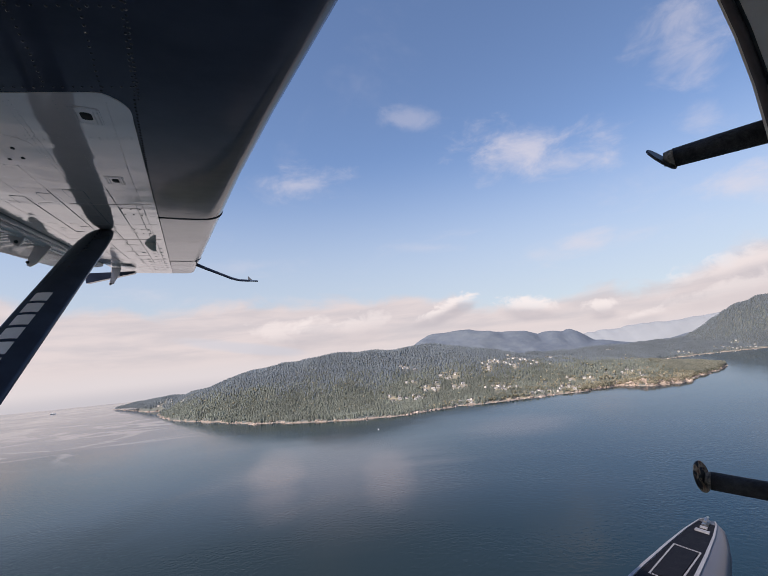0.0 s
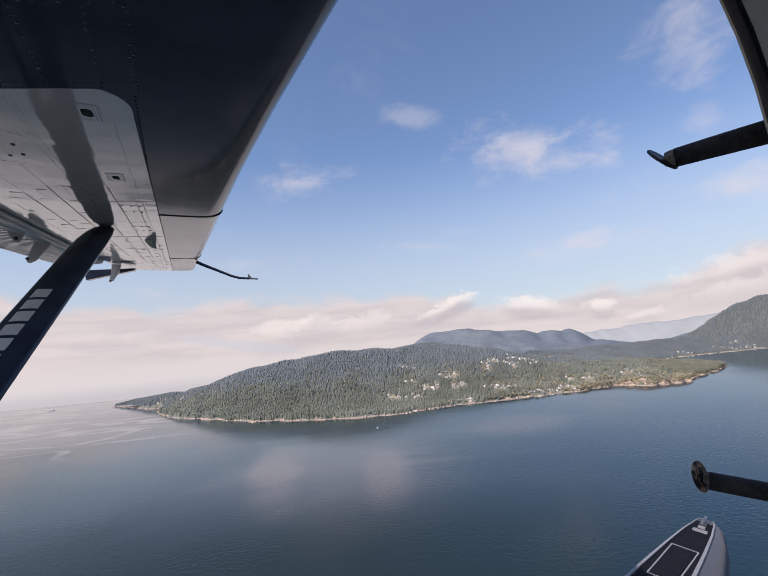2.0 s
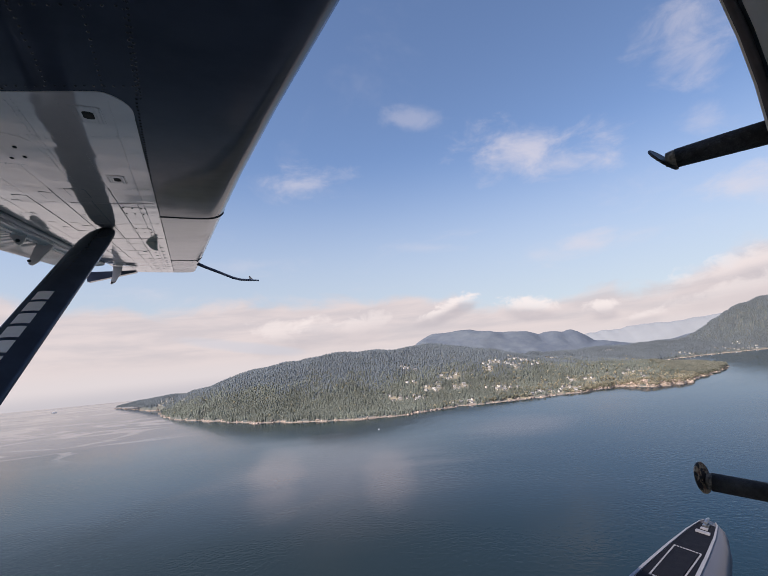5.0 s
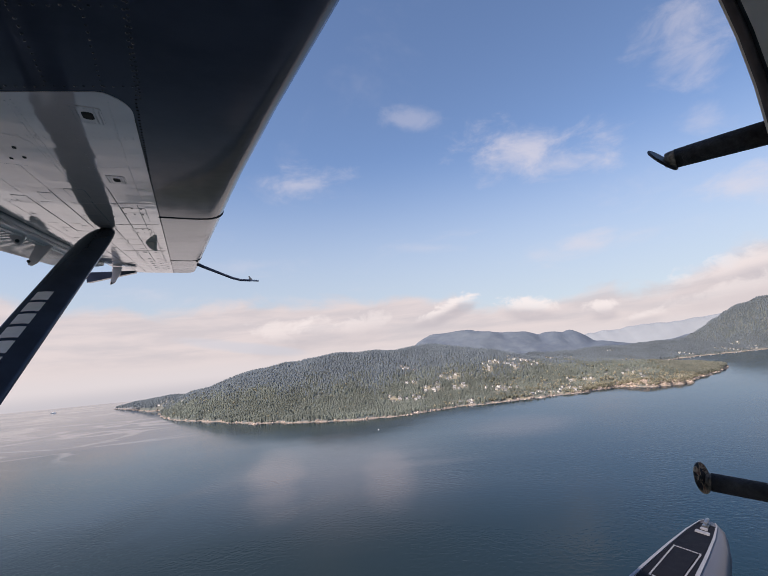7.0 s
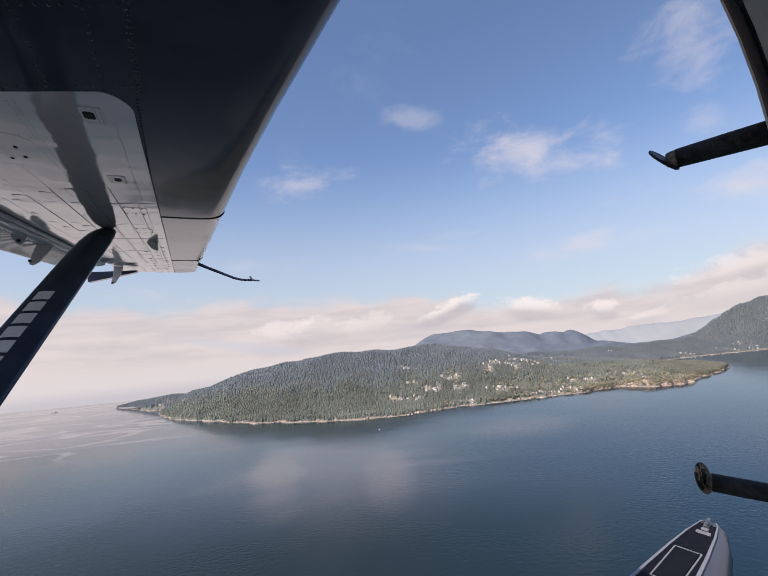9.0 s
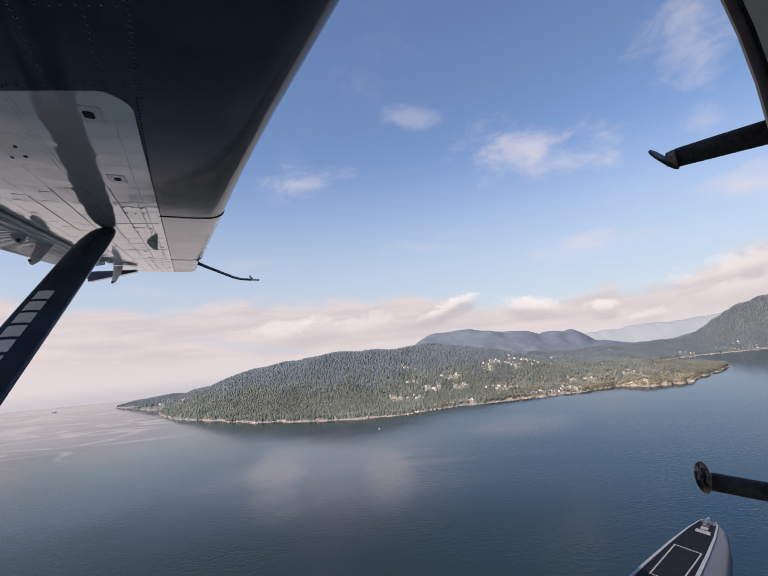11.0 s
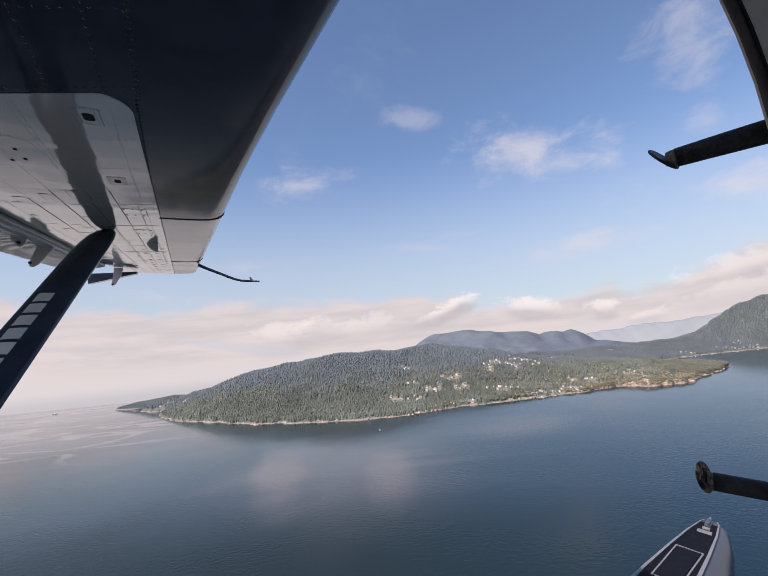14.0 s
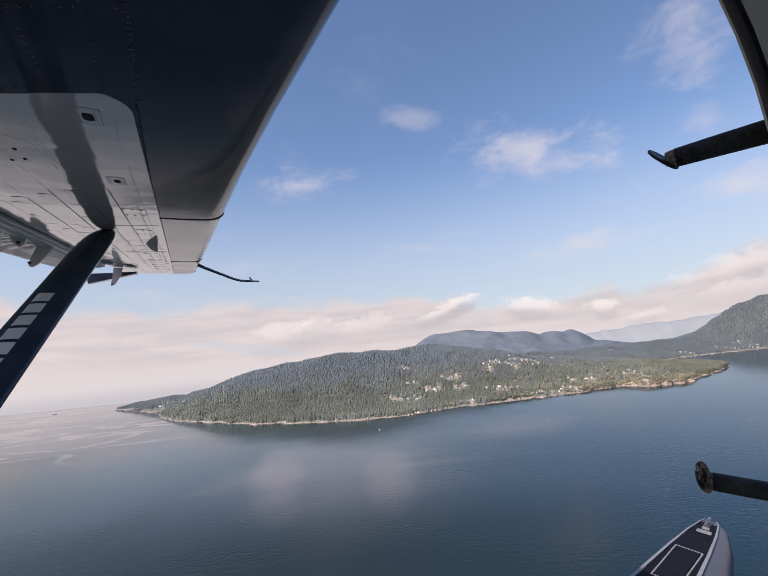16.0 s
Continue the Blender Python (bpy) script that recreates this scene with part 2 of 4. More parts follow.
olive_leaf = material("broadleaf_olive", (0.270, 0.290, 0.250), 0.9, spread=0.2, scale=0.02, second=(0.36, 0.35, 0.28), island=0.16, thin=0.5, gloss=0.12)
# distance haze on the range and the ridge is mixed into these colours
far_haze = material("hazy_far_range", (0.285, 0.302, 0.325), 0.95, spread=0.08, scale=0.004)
hazy_wood = material("hazy_wooded_slope", (0.122, 0.148, 0.192), 0.95, spread=0.10, scale=0.018, second=(0.165, 0.190, 0.218), bump=2.5, bump_scale=0.05)
rock = material("shore_rock", (0.40, 0.32, 0.265), 0.85, spread=0.35, scale=0.08, island=0.35)
house_wall = material("house_wall", (0.60, 0.57, 0.52), 0.7, spread=0.1, scale=0.5, rand=0.35)
house_roof = material("house_roof", (0.31, 0.29, 0.28), 0.8, spread=0.2, scale=0.6, rand=0.6)
boat_white = material("boat_white", (0.75, 0.75, 0.75), 0.4, scale=1.0)


def ground_material():
    m = bpy.data.materials.new("forest_floor")
    m.use_nodes = True
    n = Nodes(m.node_tree)
    b = n.add("ShaderNodeBsdfPrincipled")
    p = n.add("ShaderNodeTexCoord").outputs["Object"]
    z = n.split(p)[2]
    soil = n.mix(n.ramp(n.noise(p, 0.012, 5.0, 0.6), 0.42, 0.62), (0.118, 0.134, 0.126), (0.148, 0.154, 0.140))
    plots = n.add("ShaderNodeAttribute")
    plots.attribute_name = "plots"
    grass = n.mix(n.noise(p, 0.05, 4.0, 0.6), (0.46, 0.36, 0.26), (0.30, 0.28, 0.19))
    soil = n.mix(n.math("MULTIPLY", plots.outputs["Fac"], 0.9), soil, grass)
    rough_z = n.math("ADD", z, n.math("MULTIPLY", n.noise(p, 0.02, 4.0), -16.0))
    stone = n.mix(n.noise(p, 0.15, 5.0, 0.65), (0.20, 0.16, 0.135), (0.46, 0.38, 0.32))
    n.put(n.mix(n.ramp(rough_z, -6.0, -3.2), stone, soil), b.inputs["Base Color"])
    b.inputs["Roughness"].default_value = 0.95
    n.put(b.outputs[0], n.add("ShaderNodeOutputMaterial").inputs[0])
    return m


def sea_material():
    m = bpy.data.materials.new("sea_water")
    m.use_nodes = True
    n = Nodes(m.node_tree)
    b = n.add("ShaderNodeBsdfPrincipled")
    p = n.add("ShaderNodeTexCoord").outputs["Object"]
    x, y, z = n.split(p)
    # slow current patterns of slick and ruffled water
    slick = n.noise(n.vmul(p, (1.0, 1.6, 1.0)), 0.0022, 5.0, 0.55, 1.2)
    # tide lines over the open water to the west, their brighter sheen painted pale
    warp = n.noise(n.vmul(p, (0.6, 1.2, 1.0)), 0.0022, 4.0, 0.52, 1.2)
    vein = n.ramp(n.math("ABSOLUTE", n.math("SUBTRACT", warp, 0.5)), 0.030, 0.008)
    # open sea: its sky reflection is put into a paler, bluer base colour
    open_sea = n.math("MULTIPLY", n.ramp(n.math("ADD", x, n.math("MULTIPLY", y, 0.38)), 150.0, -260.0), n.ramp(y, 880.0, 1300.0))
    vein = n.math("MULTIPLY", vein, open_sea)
    # pale cloud reflections painted off the headland; ruffled water to the east throws back less
    cloud_shine = None
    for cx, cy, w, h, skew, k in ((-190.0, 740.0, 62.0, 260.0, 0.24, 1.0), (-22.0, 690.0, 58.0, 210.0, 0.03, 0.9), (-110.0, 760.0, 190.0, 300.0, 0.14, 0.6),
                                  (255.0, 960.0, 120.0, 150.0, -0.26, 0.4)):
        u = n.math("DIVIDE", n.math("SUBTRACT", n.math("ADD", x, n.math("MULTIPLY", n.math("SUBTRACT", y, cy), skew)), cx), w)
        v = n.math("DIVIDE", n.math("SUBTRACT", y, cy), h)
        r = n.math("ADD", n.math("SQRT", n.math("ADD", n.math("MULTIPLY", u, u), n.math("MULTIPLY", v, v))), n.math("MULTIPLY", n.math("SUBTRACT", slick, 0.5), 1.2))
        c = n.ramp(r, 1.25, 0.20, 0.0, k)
        cloud_shine = c if cloud_shine is None else n.math("MAXIMUM", cloud_shine, c)
    ruffle = n.ramp(n.math("ADD", x, n.math("ADD", n.math("MULTIPLY", y, 0.10), n.math("MULTIPLY", slick, 260.0))), 100.0, 520.0)
    # the eastern share also carries a bluer base, standing in for mirrored high sky
    east = ruffle
    ruffle = n.math("MAXIMUM", ruffle, n.ramp(n.math("ADD", y, n.math("MULTIPLY", slick, 300.0)), 900.0, 560.0))
    west = n.math("MULTIPLY", n.ramp(n.math("ADD", x, n.math("MULTIPLY", y, 0.6)), 80.0, -170.0), n.ramp(y, 1400.0, 900.0, 0.0, 0.75))
    ruffle = n.math("MAXIMUM", ruffle, west)
    level = n.math("ADD", n.math("SUBTRACT", 0.50, n.math("SUBTRACT", n.math("MULTIPLY", ruffle, 0.40), n.math("MULTIPLY", east, 0.26))), n.math("MULTIPLY", cloud_shine, 0.2))
    level = n.math("MAXIMUM", n.math("SUBTRACT", level, n.math("MULTIPLY", n.math("MULTIPLY", open_sea, 0.34), n.math("SUBTRACT", 1.0, vein))), 0.06)
    n.put(level, b.inputs["Specular IOR Level"])
    grain = n.math("ADD", n.ramp(slick, 0.36, 0.64, 0.08, 0.12), n.math("MULTIPLY", cloud_shine, 0.04))
    n.put(n.math("SUBTRACT", grain, n.math("MULTIPLY", vein, 0.05)), b.inputs["Roughness"])
    b.inputs["IOR"].default_value = 1.333
    # deep water, a little greener where it is clouded with silt
    silt = n.noise(p, 0.0016, 4.0, 0.5, 0.6)
    water = n.mix(n.ramp(silt, 0.40, 0.62), (0.003, 0.018, 0.031), (0.006, 0.023, 0.031))
    # the headland patches get a warm pale base in place of mirrored cloud
    water = n.mix(cloud_shine, n.mix(ruffle, n.mix(open_sea, water, (0.046, 0.066, 0.092)), n.mix(east, (0.017, 0.028, 0.031), (0.007, 0.028, 0.046))), (0.145, 0.118, 0.100))
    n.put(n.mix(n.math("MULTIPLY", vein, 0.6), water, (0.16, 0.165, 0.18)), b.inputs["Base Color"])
    # ripples in trains that cross at a low angle, stronger under gusts
    lean = n.xyz(n.math("ADD", x, n.math("MULTIPLY", y, -0.22)), n.math("ADD", y, n.math("MULTIPLY", x, 0.30)), 0.0)
    swell = n.noise(lean, 0.19, 1.0, 0.5, 0.6)
    chop = n.noise(lean, 0.40, 1.0, 0.5, 0.3)
    gust = n.ramp(n.noise(n.vmul(p, (1.0, 1.4, 1.0)), 0.0055, 3.0, 0.5, 0.8), 0.35, 0.65, 0.45, 1.2)
    bp = n.add("ShaderNodeBump")
    bp.inputs["Strength"].default_value = 1.0
    n.put(n.math("MULTIPLY", gust, n.ramp(y, 300.0, 1000.0, 0.23, 0.11)), bp.inputs["Distance"])
    n.put(n.math("ADD", swell, n.math("MULTIPLY", chop, 0.20)), bp.inputs["Height"])
    # the steeper faces of the ripples look south
    add, unit = n.add("ShaderNodeVectorMath", operation="ADD"), n.add("ShaderNodeVectorMath", operation="NORMALIZE")
    n.put(bp.outputs[0], add.inputs[0])
    n.put(n.xyz(0.0, n.math("SUBTRACT", -0.012, n.math("MULTIPLY", east, 0.032)), 0.0), add.inputs[1])
    n.put(add.outputs[0], unit.inputs[0])
    n.put(unit.outputs[0], b.inputs["Normal"])
    n.put(b.outputs[0], n.add("ShaderNodeOutputMaterial").inputs[0])
    return m


soil_mat, sea_mat = ground_material(), sea_material()

# ---- helpers for meshes ----
def link_mesh(name, verts, faces, mat, smooth=False):
    me = bpy.data.meshes.new(name)
    me.from_pydata([tuple(v) for v in verts], [], faces)
    me.materials.append(mat)
    if smooth:
        me.polygons.foreach_set("use_smooth", [True] * len(me.polygons))
    me.update()
    return new(name, me)


def fast_mesh(name, verts, tris, mat):
    """A triangle mesh from arrays."""
    me = bpy.data.meshes.new(name)
    me.vertices.add(len(verts))
    me.vertices.foreach_set("co", np.asarray(verts, np.float32).ravel())
    me.loops.add(len(tris) * 3)
    me.loops.foreach_set("vertex_index", np.asarray(tris, np.int32).ravel())
    me.polygons.add(len(tris))
    me.polygons.foreach_set("loop_start", np.arange(0, len(tris) * 3, 3, dtype=np.int32))
    me.polygons.foreach_set("loop_total", np.full(len(tris), 3, np.int32))
    me.update(calc_edges=True)
    me.validate()
    me.materials.append(mat)
    return new(name, me)


def part(name, bm, mat, parent, label="", smooth=False):
    """Links a bmesh as one mesh object under a thing or a part."""
    me = bpy.data.meshes.new(name)
    bmesh.ops.recalc_face_normals(bm, faces=bm.faces)
    bm.to_mesh(me)
    bm.free()
    me.materials.append(mat)
    if smooth:
        me.polygons.foreach_set("use_smooth", [True] * len(me.polygons))
    ob = new(name, me)
    ob.parent = parent
    return tagged(ob, label)


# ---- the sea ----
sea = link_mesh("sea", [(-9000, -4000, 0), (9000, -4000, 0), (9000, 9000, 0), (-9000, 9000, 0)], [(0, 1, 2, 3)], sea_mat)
tagged(sea, "still blue-green sea with fine ripples, tide lines and painted pale reflections", "sea", kind="structure")

# ---- the coast: shoreline, ridges, heights ----
rng = np.random.default_rng(7)
COAST = [(-1059, 2140), (-900, 1900), (-710, 1740), (-450, 1486), (-305, 1393), (-122, 1303), (15, 1308), (167, 1385), (359, 1410), (605, 1462),
         (745, 1530), (800, 1425), (886, 1405), (960, 1500), (1250, 1772), (1398, 1922), (1340, 2090), (1400, 2500), (1680, 2850), (1989, 2983),
         (2228, 3004), (2473, 3038), (3400, 2950), (4300, 2700), (4300, 5200), (-300, 5200), (-1400, 4300), (-2139, 3660), (-2160, 3574), (-1900, 3280),
         (-1429, 2740), (-1300, 2690), (-1250, 2480), (-1120, 2260)]
# ridges: x, y, height, half width
RIDGES = {}
RIDGES["head"] = [(-2100, 3590, 20, 80), (-1900, 3380, 40, 120), (-1697, 3175, 54, 170), (-1164, 2656, 92, 260)]
RIDGES["main"] = [(-1164, 2656, 92, 300), (-897, 2334, 134, 330), (-634, 2211, 172, 420), (-420, 2211, 172, 450), (-278, 2233, 192, 470), (36, 2350, 178, 480),
             (183, 2293, 170, 430), (369, 2118, 148, 330), (470, 1956, 96, 260)]
RIDGES["saddle"] = [(369, 2300, 80, 500), (900, 2700, 60, 600), (1609, 3332, 88, 600), (2100, 3250, 80, 350)]
RIDGES["village"] = [(600, 1800, 46, 260), (1000, 1850, 44, 240), (1179, 1860, 50, 170), (1270, 1895, 44, 130), (1330, 1915, 18, 90)]
RIDGES["right"] = [(2050, 3500, 84, 250), (2218, 3650, 97, 260), (2345, 3628, 113, 240), (2428, 3595, 143, 230), (2505, 3556, 183, 230), (2575, 3505, 231, 230), (2641, 3457, 279, 230), (2714, 3423, 336, 240), (2835, 3366, 401, 250), (3169, 3195, 455, 280), (3800, 3000, 457, 320)]
RIDGES["mountain"] = [(-100, 4350, 130, 350), (162, 4311, 182, 330), (258, 4296, 240, 360), (373, 4244, 222, 380), (461, 4186, 331, 400), (724, 4134, 340, 430), (1035, 4069, 266, 420), (1117, 4048, 280, 400), (1215, 4020, 189, 380), (1408, 3956, 256, 280), (1463, 3936, 206, 260), (1545, 3905, 242, 230), (1623, 3873, 146, 300), (1737, 3823, 131, 330), (1860, 3760, 89, 350)]


def segment(px, py, a, b):
    ax, ay, bx, by = a[0], a[1], b[0], b[1]
    t = np.clip(((px - ax) * (bx - ax) + (py - ay) * (by - ay)) / ((bx - ax) ** 2 + (by - ay) ** 2), 0, 1)
    return t, np.hypot(px - ax - t * (bx - ax), py - ay - t * (by - ay))


def waves(px, py, size, seed):
    """Smooth uneven relief, about -1 to 1, of that size in metres."""
    g = np.random.default_rng(seed)
    out = np.zeros_like(px)
    for k in range(9):
        ang, ph, s = g.uniform(0, 6.28), g.uniform(0, 6.28), size * g.uniform(0.6, 1.5)
        out += np.sin((px * np.cos(ang) + py * np.sin(ang)) * 6.28 / s + ph)
    return out / 4.0


def inland(px, py):
    """Metres from the shoreline, positive on land."""
    wob = 16 * waves(px, py, 120, 3) + 7 * waves(px, py, 45, 4)
    best = np.full_like(px, 1e9)
    inside = np.zeros(px.shape, bool)
    for i, a in enumerate(COAST):
        b = COAST[(i + 1) % len(COAST)]
        best = np.minimum(best, segment(px, py, a, b)[1])
        cross = (a[1] > py) != (b[1] > py)
        dy = (b[1] - a[1]) or 1e-6
        inside ^= cross & (px < (b[0] - a[0]) * (py - a[1]) / dy + a[0])
    return np.where(inside, best, -best) + wob * np.exp(-best / 150)


def height(px, py):
    px, py = np.asarray(px, float), np.asarray(py, float)
    s = inland(px, py)
    total = np.zeros_like(px)
    for line in RIDGES.values():
        top = np.zeros_like(px)
        for a, b in zip(line, line[1:]):
            t, d = segment(px, py, a, b)
            h, w = a[2] + t * (b[2] - a[2]), a[3] + t * (b[3] - a[3])
            top = np.maximum(top, h * np.exp(-(d / w) ** 2 * 0.9))
        total = total + top ** 4
    hill = total ** 0.25 + np.clip(s, 0, 900) * 0.035
    hill = hill * (1 + 0.045 * waves(px, py, 420, 5)) + 4.0 * waves(px, py, 160, 6)
    coast = 1 - np.exp(-np.clip(s, 0, None) / np.interp(px, (-1500, -950), (40, 150)))
    bluff = (6.0 + 3.5 * waves(px, py, 130, 12)) * np.interp(px, (-1400, -900, 640, 760, 1000, 1200), (0.35, 1.0, 1.0, 2.1, 2.0, 1.1)) * np.clip(s / 12, 0, 1)
    return np.where(s > 0, bluff + np.clip(hill - 7, 0, None) * coast, np.maximum(s * 0.25, -6))


def terrain(name, x0, x1, y0, y1, step, mat, keep):
    nx, ny = int((x1 - x0) / step) + 1, int((y1 - y0) / step) + 1
    gx, gy = np.meshgrid(np.linspace(x0, x1, nx), np.linspace(y0, y1, ny))
    z = height(gx, gy)
    v = np.stack([gx, gy, z], -1).reshape(-1, 3)
    i = (np.arange(ny - 1)[:, None] * nx + np.arange(nx - 1)[None]).ravel()
    quads = np.stack([i, i + 1, i + nx + 1, i + nx], 1)
    ok = (z.ravel()[quads].max(1) > -3) & keep(v[quads].mean(1))
    quads = quads[ok]
    tris = np.concatenate([quads[:, [0, 1, 2]], quads[:, [0, 2, 3]]])
    used = np.unique(tris)
    back = np.zeros(len(v), int)
    back[used] = np.arange(len(used))
    ob = fast_mesh(name, v[used], back[tris], mat)
    ob.data.polygons.foreach_set("use_smooth", [True] * len(ob.data.polygons))
    return ob


def is_far(c):
    return c[:, 1] > 3350 + 0.1 * c[:, 0] - 200 * (c[:, 0] < 250)


land = terrain("ground", -2250, 3500, 1270, 3760, 11.0, soil_mat, lambda c: ~is_far(c))
tagged(land, "wooded coastal hillside with a pale rocky shore", "hillside", kind="structure")
mountains = terrain("backdrop", -500, 4000, 3000, 4850, 26.0, hazy_wood, is_far)


def far_range():
    """A smooth low range across the inlet, almost lost in haze painted into its colour."""
    xs = np.linspace(1300, 3300, 120)
    ys = 4860 - 0.00022 * (xs - 1000) ** 2
    tops = np.interp(xs, (1300, 1700, 1950, 2150, 2330, 2600, 2900, 3300), (60, 140, 225, 262, 270, 280, 300, 320)) + 9 * waves(xs, xs * 0, 320, 31) + 3 * waves(xs, xs * 0, 90, 32)
    rows = []
    for k in range(9):
        g = k / 8
        rows.append(np.stack([xs, ys - 500 * (1 - g), tops * (0.5 - 0.5 * np.cos(math.pi * g)) - 2], 1))
    v = np.concatenate(rows)
    i = (np.arange(8)[:, None] * 120 + np.arange(119)[None]).ravel()
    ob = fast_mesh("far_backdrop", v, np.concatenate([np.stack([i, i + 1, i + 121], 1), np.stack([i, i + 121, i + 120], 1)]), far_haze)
    ob.data.polygons.foreach_set("use_smooth", [True] * len(ob.data.polygons))
    tagged(ob, "far mountain range across the inlet, pale blue with painted haze", "mountain", kind="structure")


far_range()
tagged(mountains, "distant wooded mountain ridge under low cloud, blue-grey with painted haze", "mountain", kind="structure")


# ---- where the houses stand: x, y, spread, count ----
HAMLETS = [(390, 1835, 18, 4), (440, 1900, 30, 8), (540, 1960, 40, 7), (490, 1840, 25, 5), (600, 1895, 25, 3), (880, 2430, 75, 14), (670, 1904, 15, 1), (75, 1966, 22, 4), (225, 1810, 28, 4),
           (-1373, 2790, 38, 11), (-1040, 2310, 22, 3), (1920, 2990, 45, 6), (2400, 3203, 30, 5), (2264, 3035, 55, 8), (2430, 3060, 60, 8), (1493, 3165, 60, 3)]
HAMLETS += [(155, 1702, 24, 4), (244, 1703, 20, 4), (73, 1785, 12, 2), (-5, 1575, 24, 5), (95, 1575, 26, 4), (380, 1640, 42, 7), (500, 1515, 28, 5), (655, 1647, 26, 4), (580, 1505, 28, 5),
            (447, 1492, 18, 3), (240, 1465, 32, 4), (320, 1524, 14, 2), (171, 1431, 12, 1), (840, 1650, 50, 4), (1067, 1903, 30, 2), (830, 1510, 40, 4)]


def house_spots():
    spots = []
    for x, y, r, n in HAMLETS:
        for _ in range(round(n * 1.9)):
            px, py = x + rng.normal(0, r * 0.8), y + rng.normal(0, r * 0.8)
            if inland(np.array([px]), np.array([py]))[0] > 15 and all(math.hypot(px - a, py - b) > 17 for a, b in spots):
                spots.append((px, py))
    return spots


SPOTS = house_spots()


def yards(px, py):
    """True on the plots of the houses, which open towards the water."""
    out = np.zeros(px.shape, bool)
    for a, b in SPOTS:
        out |= (np.abs(px - a) < 10) & (py > b - 26) & (py < b + 9)
    return out



def open_ground(px, py):
    """Dry grass and bare plots between the trees above the village shore."""
    s = inland(px, py)
    return 0.9 * np.clip(waves(px, py, 85, 51) + 0.45 + 0.4 * (s < 45), 0, 1) * (px > 330) * (px < 1300) * (s > 1) * (s < 190)


def mark_plots():
    co = np.zeros(len(land.data.vertices) * 3)
    land.data.vertices.foreach_get("co", co)
    a = land.data.attributes.new("plots", "FLOAT", "POINT")
    a.data.foreach_set("value", np.maximum(clearing(co[0::3], co[1::3]) * np.interp(co[1::3], (2300, 2700), (1.0, 0.25)), open_ground(co[0::3], co[1::3])).astype(np.float32))


# ---- woods ----
def scatter(count, x0, x1, y0, y1, test):
    px, py = rng.uniform(x0, x1, count), rng.uniform(y0, y1, count)
    s, z = inland(px, py), height(px, py)
    ok = test(px, py, s, z)
    return px[ok], py[ok], z[ok]


def clearing(px, py):
    """Thinner woods round the houses above the shore."""
    c = np.zeros_like(px)
    for x, y, r, _ in HAMLETS:
        r = r * 1.0 + 18
        c = np.maximum(c, np.exp(-((px - x) ** 2 + (py - y) ** 2) / r ** 2))
    return np.clip(c * (0.65 + 0.6 * waves(px, py, 60, 8)), 0, 1)


def cones(name, px, py, z, tiers, sides, mat, tall=(8, 15), label=""):
    """Conifers of several ragged skirts each."""
    n = len(px)
    hgt, wid = rng.uniform(*tall, n), rng.uniform(0.20, 0.32, n)
    turn = rng.uniform(0, 6.28, n)
    verts, tris, start = [], [], 0
    for k in range(tiers):
        lo, hi = 0.08 + 0.80 * k / tiers, (0.08 + 0.80 * (k + 1) / tiers + 0.16) if k < tiers - 1 else 1.0
        rad = hgt * wid * (1.0 - 0.78 * k / tiers)
        ring = []
        for j in range(sides):
            a = turn + 6.283 * j / sides + k * 0.5
            r = rad * rng.uniform(0.65, 1.25, n)
            ring.append(np.stack([px + r * np.cos(a), py + r * np.sin(a), z + hgt * (lo + rng.uniform(-0.04, 0.04, n)) - 1], 1))
        lean = hgt * 0.02
        tip = np.stack([px + lean * np.cos(turn), py + lean * np.sin(turn), z + hgt * hi - 1], 1)
        verts += ring + [tip]
        ids = np.arange(n)
        for j in range(sides):
            tris.append(np.stack([start + j * n + ids, start + ((j + 1) % sides) * n + ids, start + sides * n + ids], 1))
        start += (sides + 1) * n
    ob = fast_mesh(name, np.concatenate(verts), np.concatenate(tris), mat)
    ob.data.polygons.foreach_set("use_smooth", [True] * len(ob.data.polygons))
    return tagged(ob, label, "trees", kind="stuff")


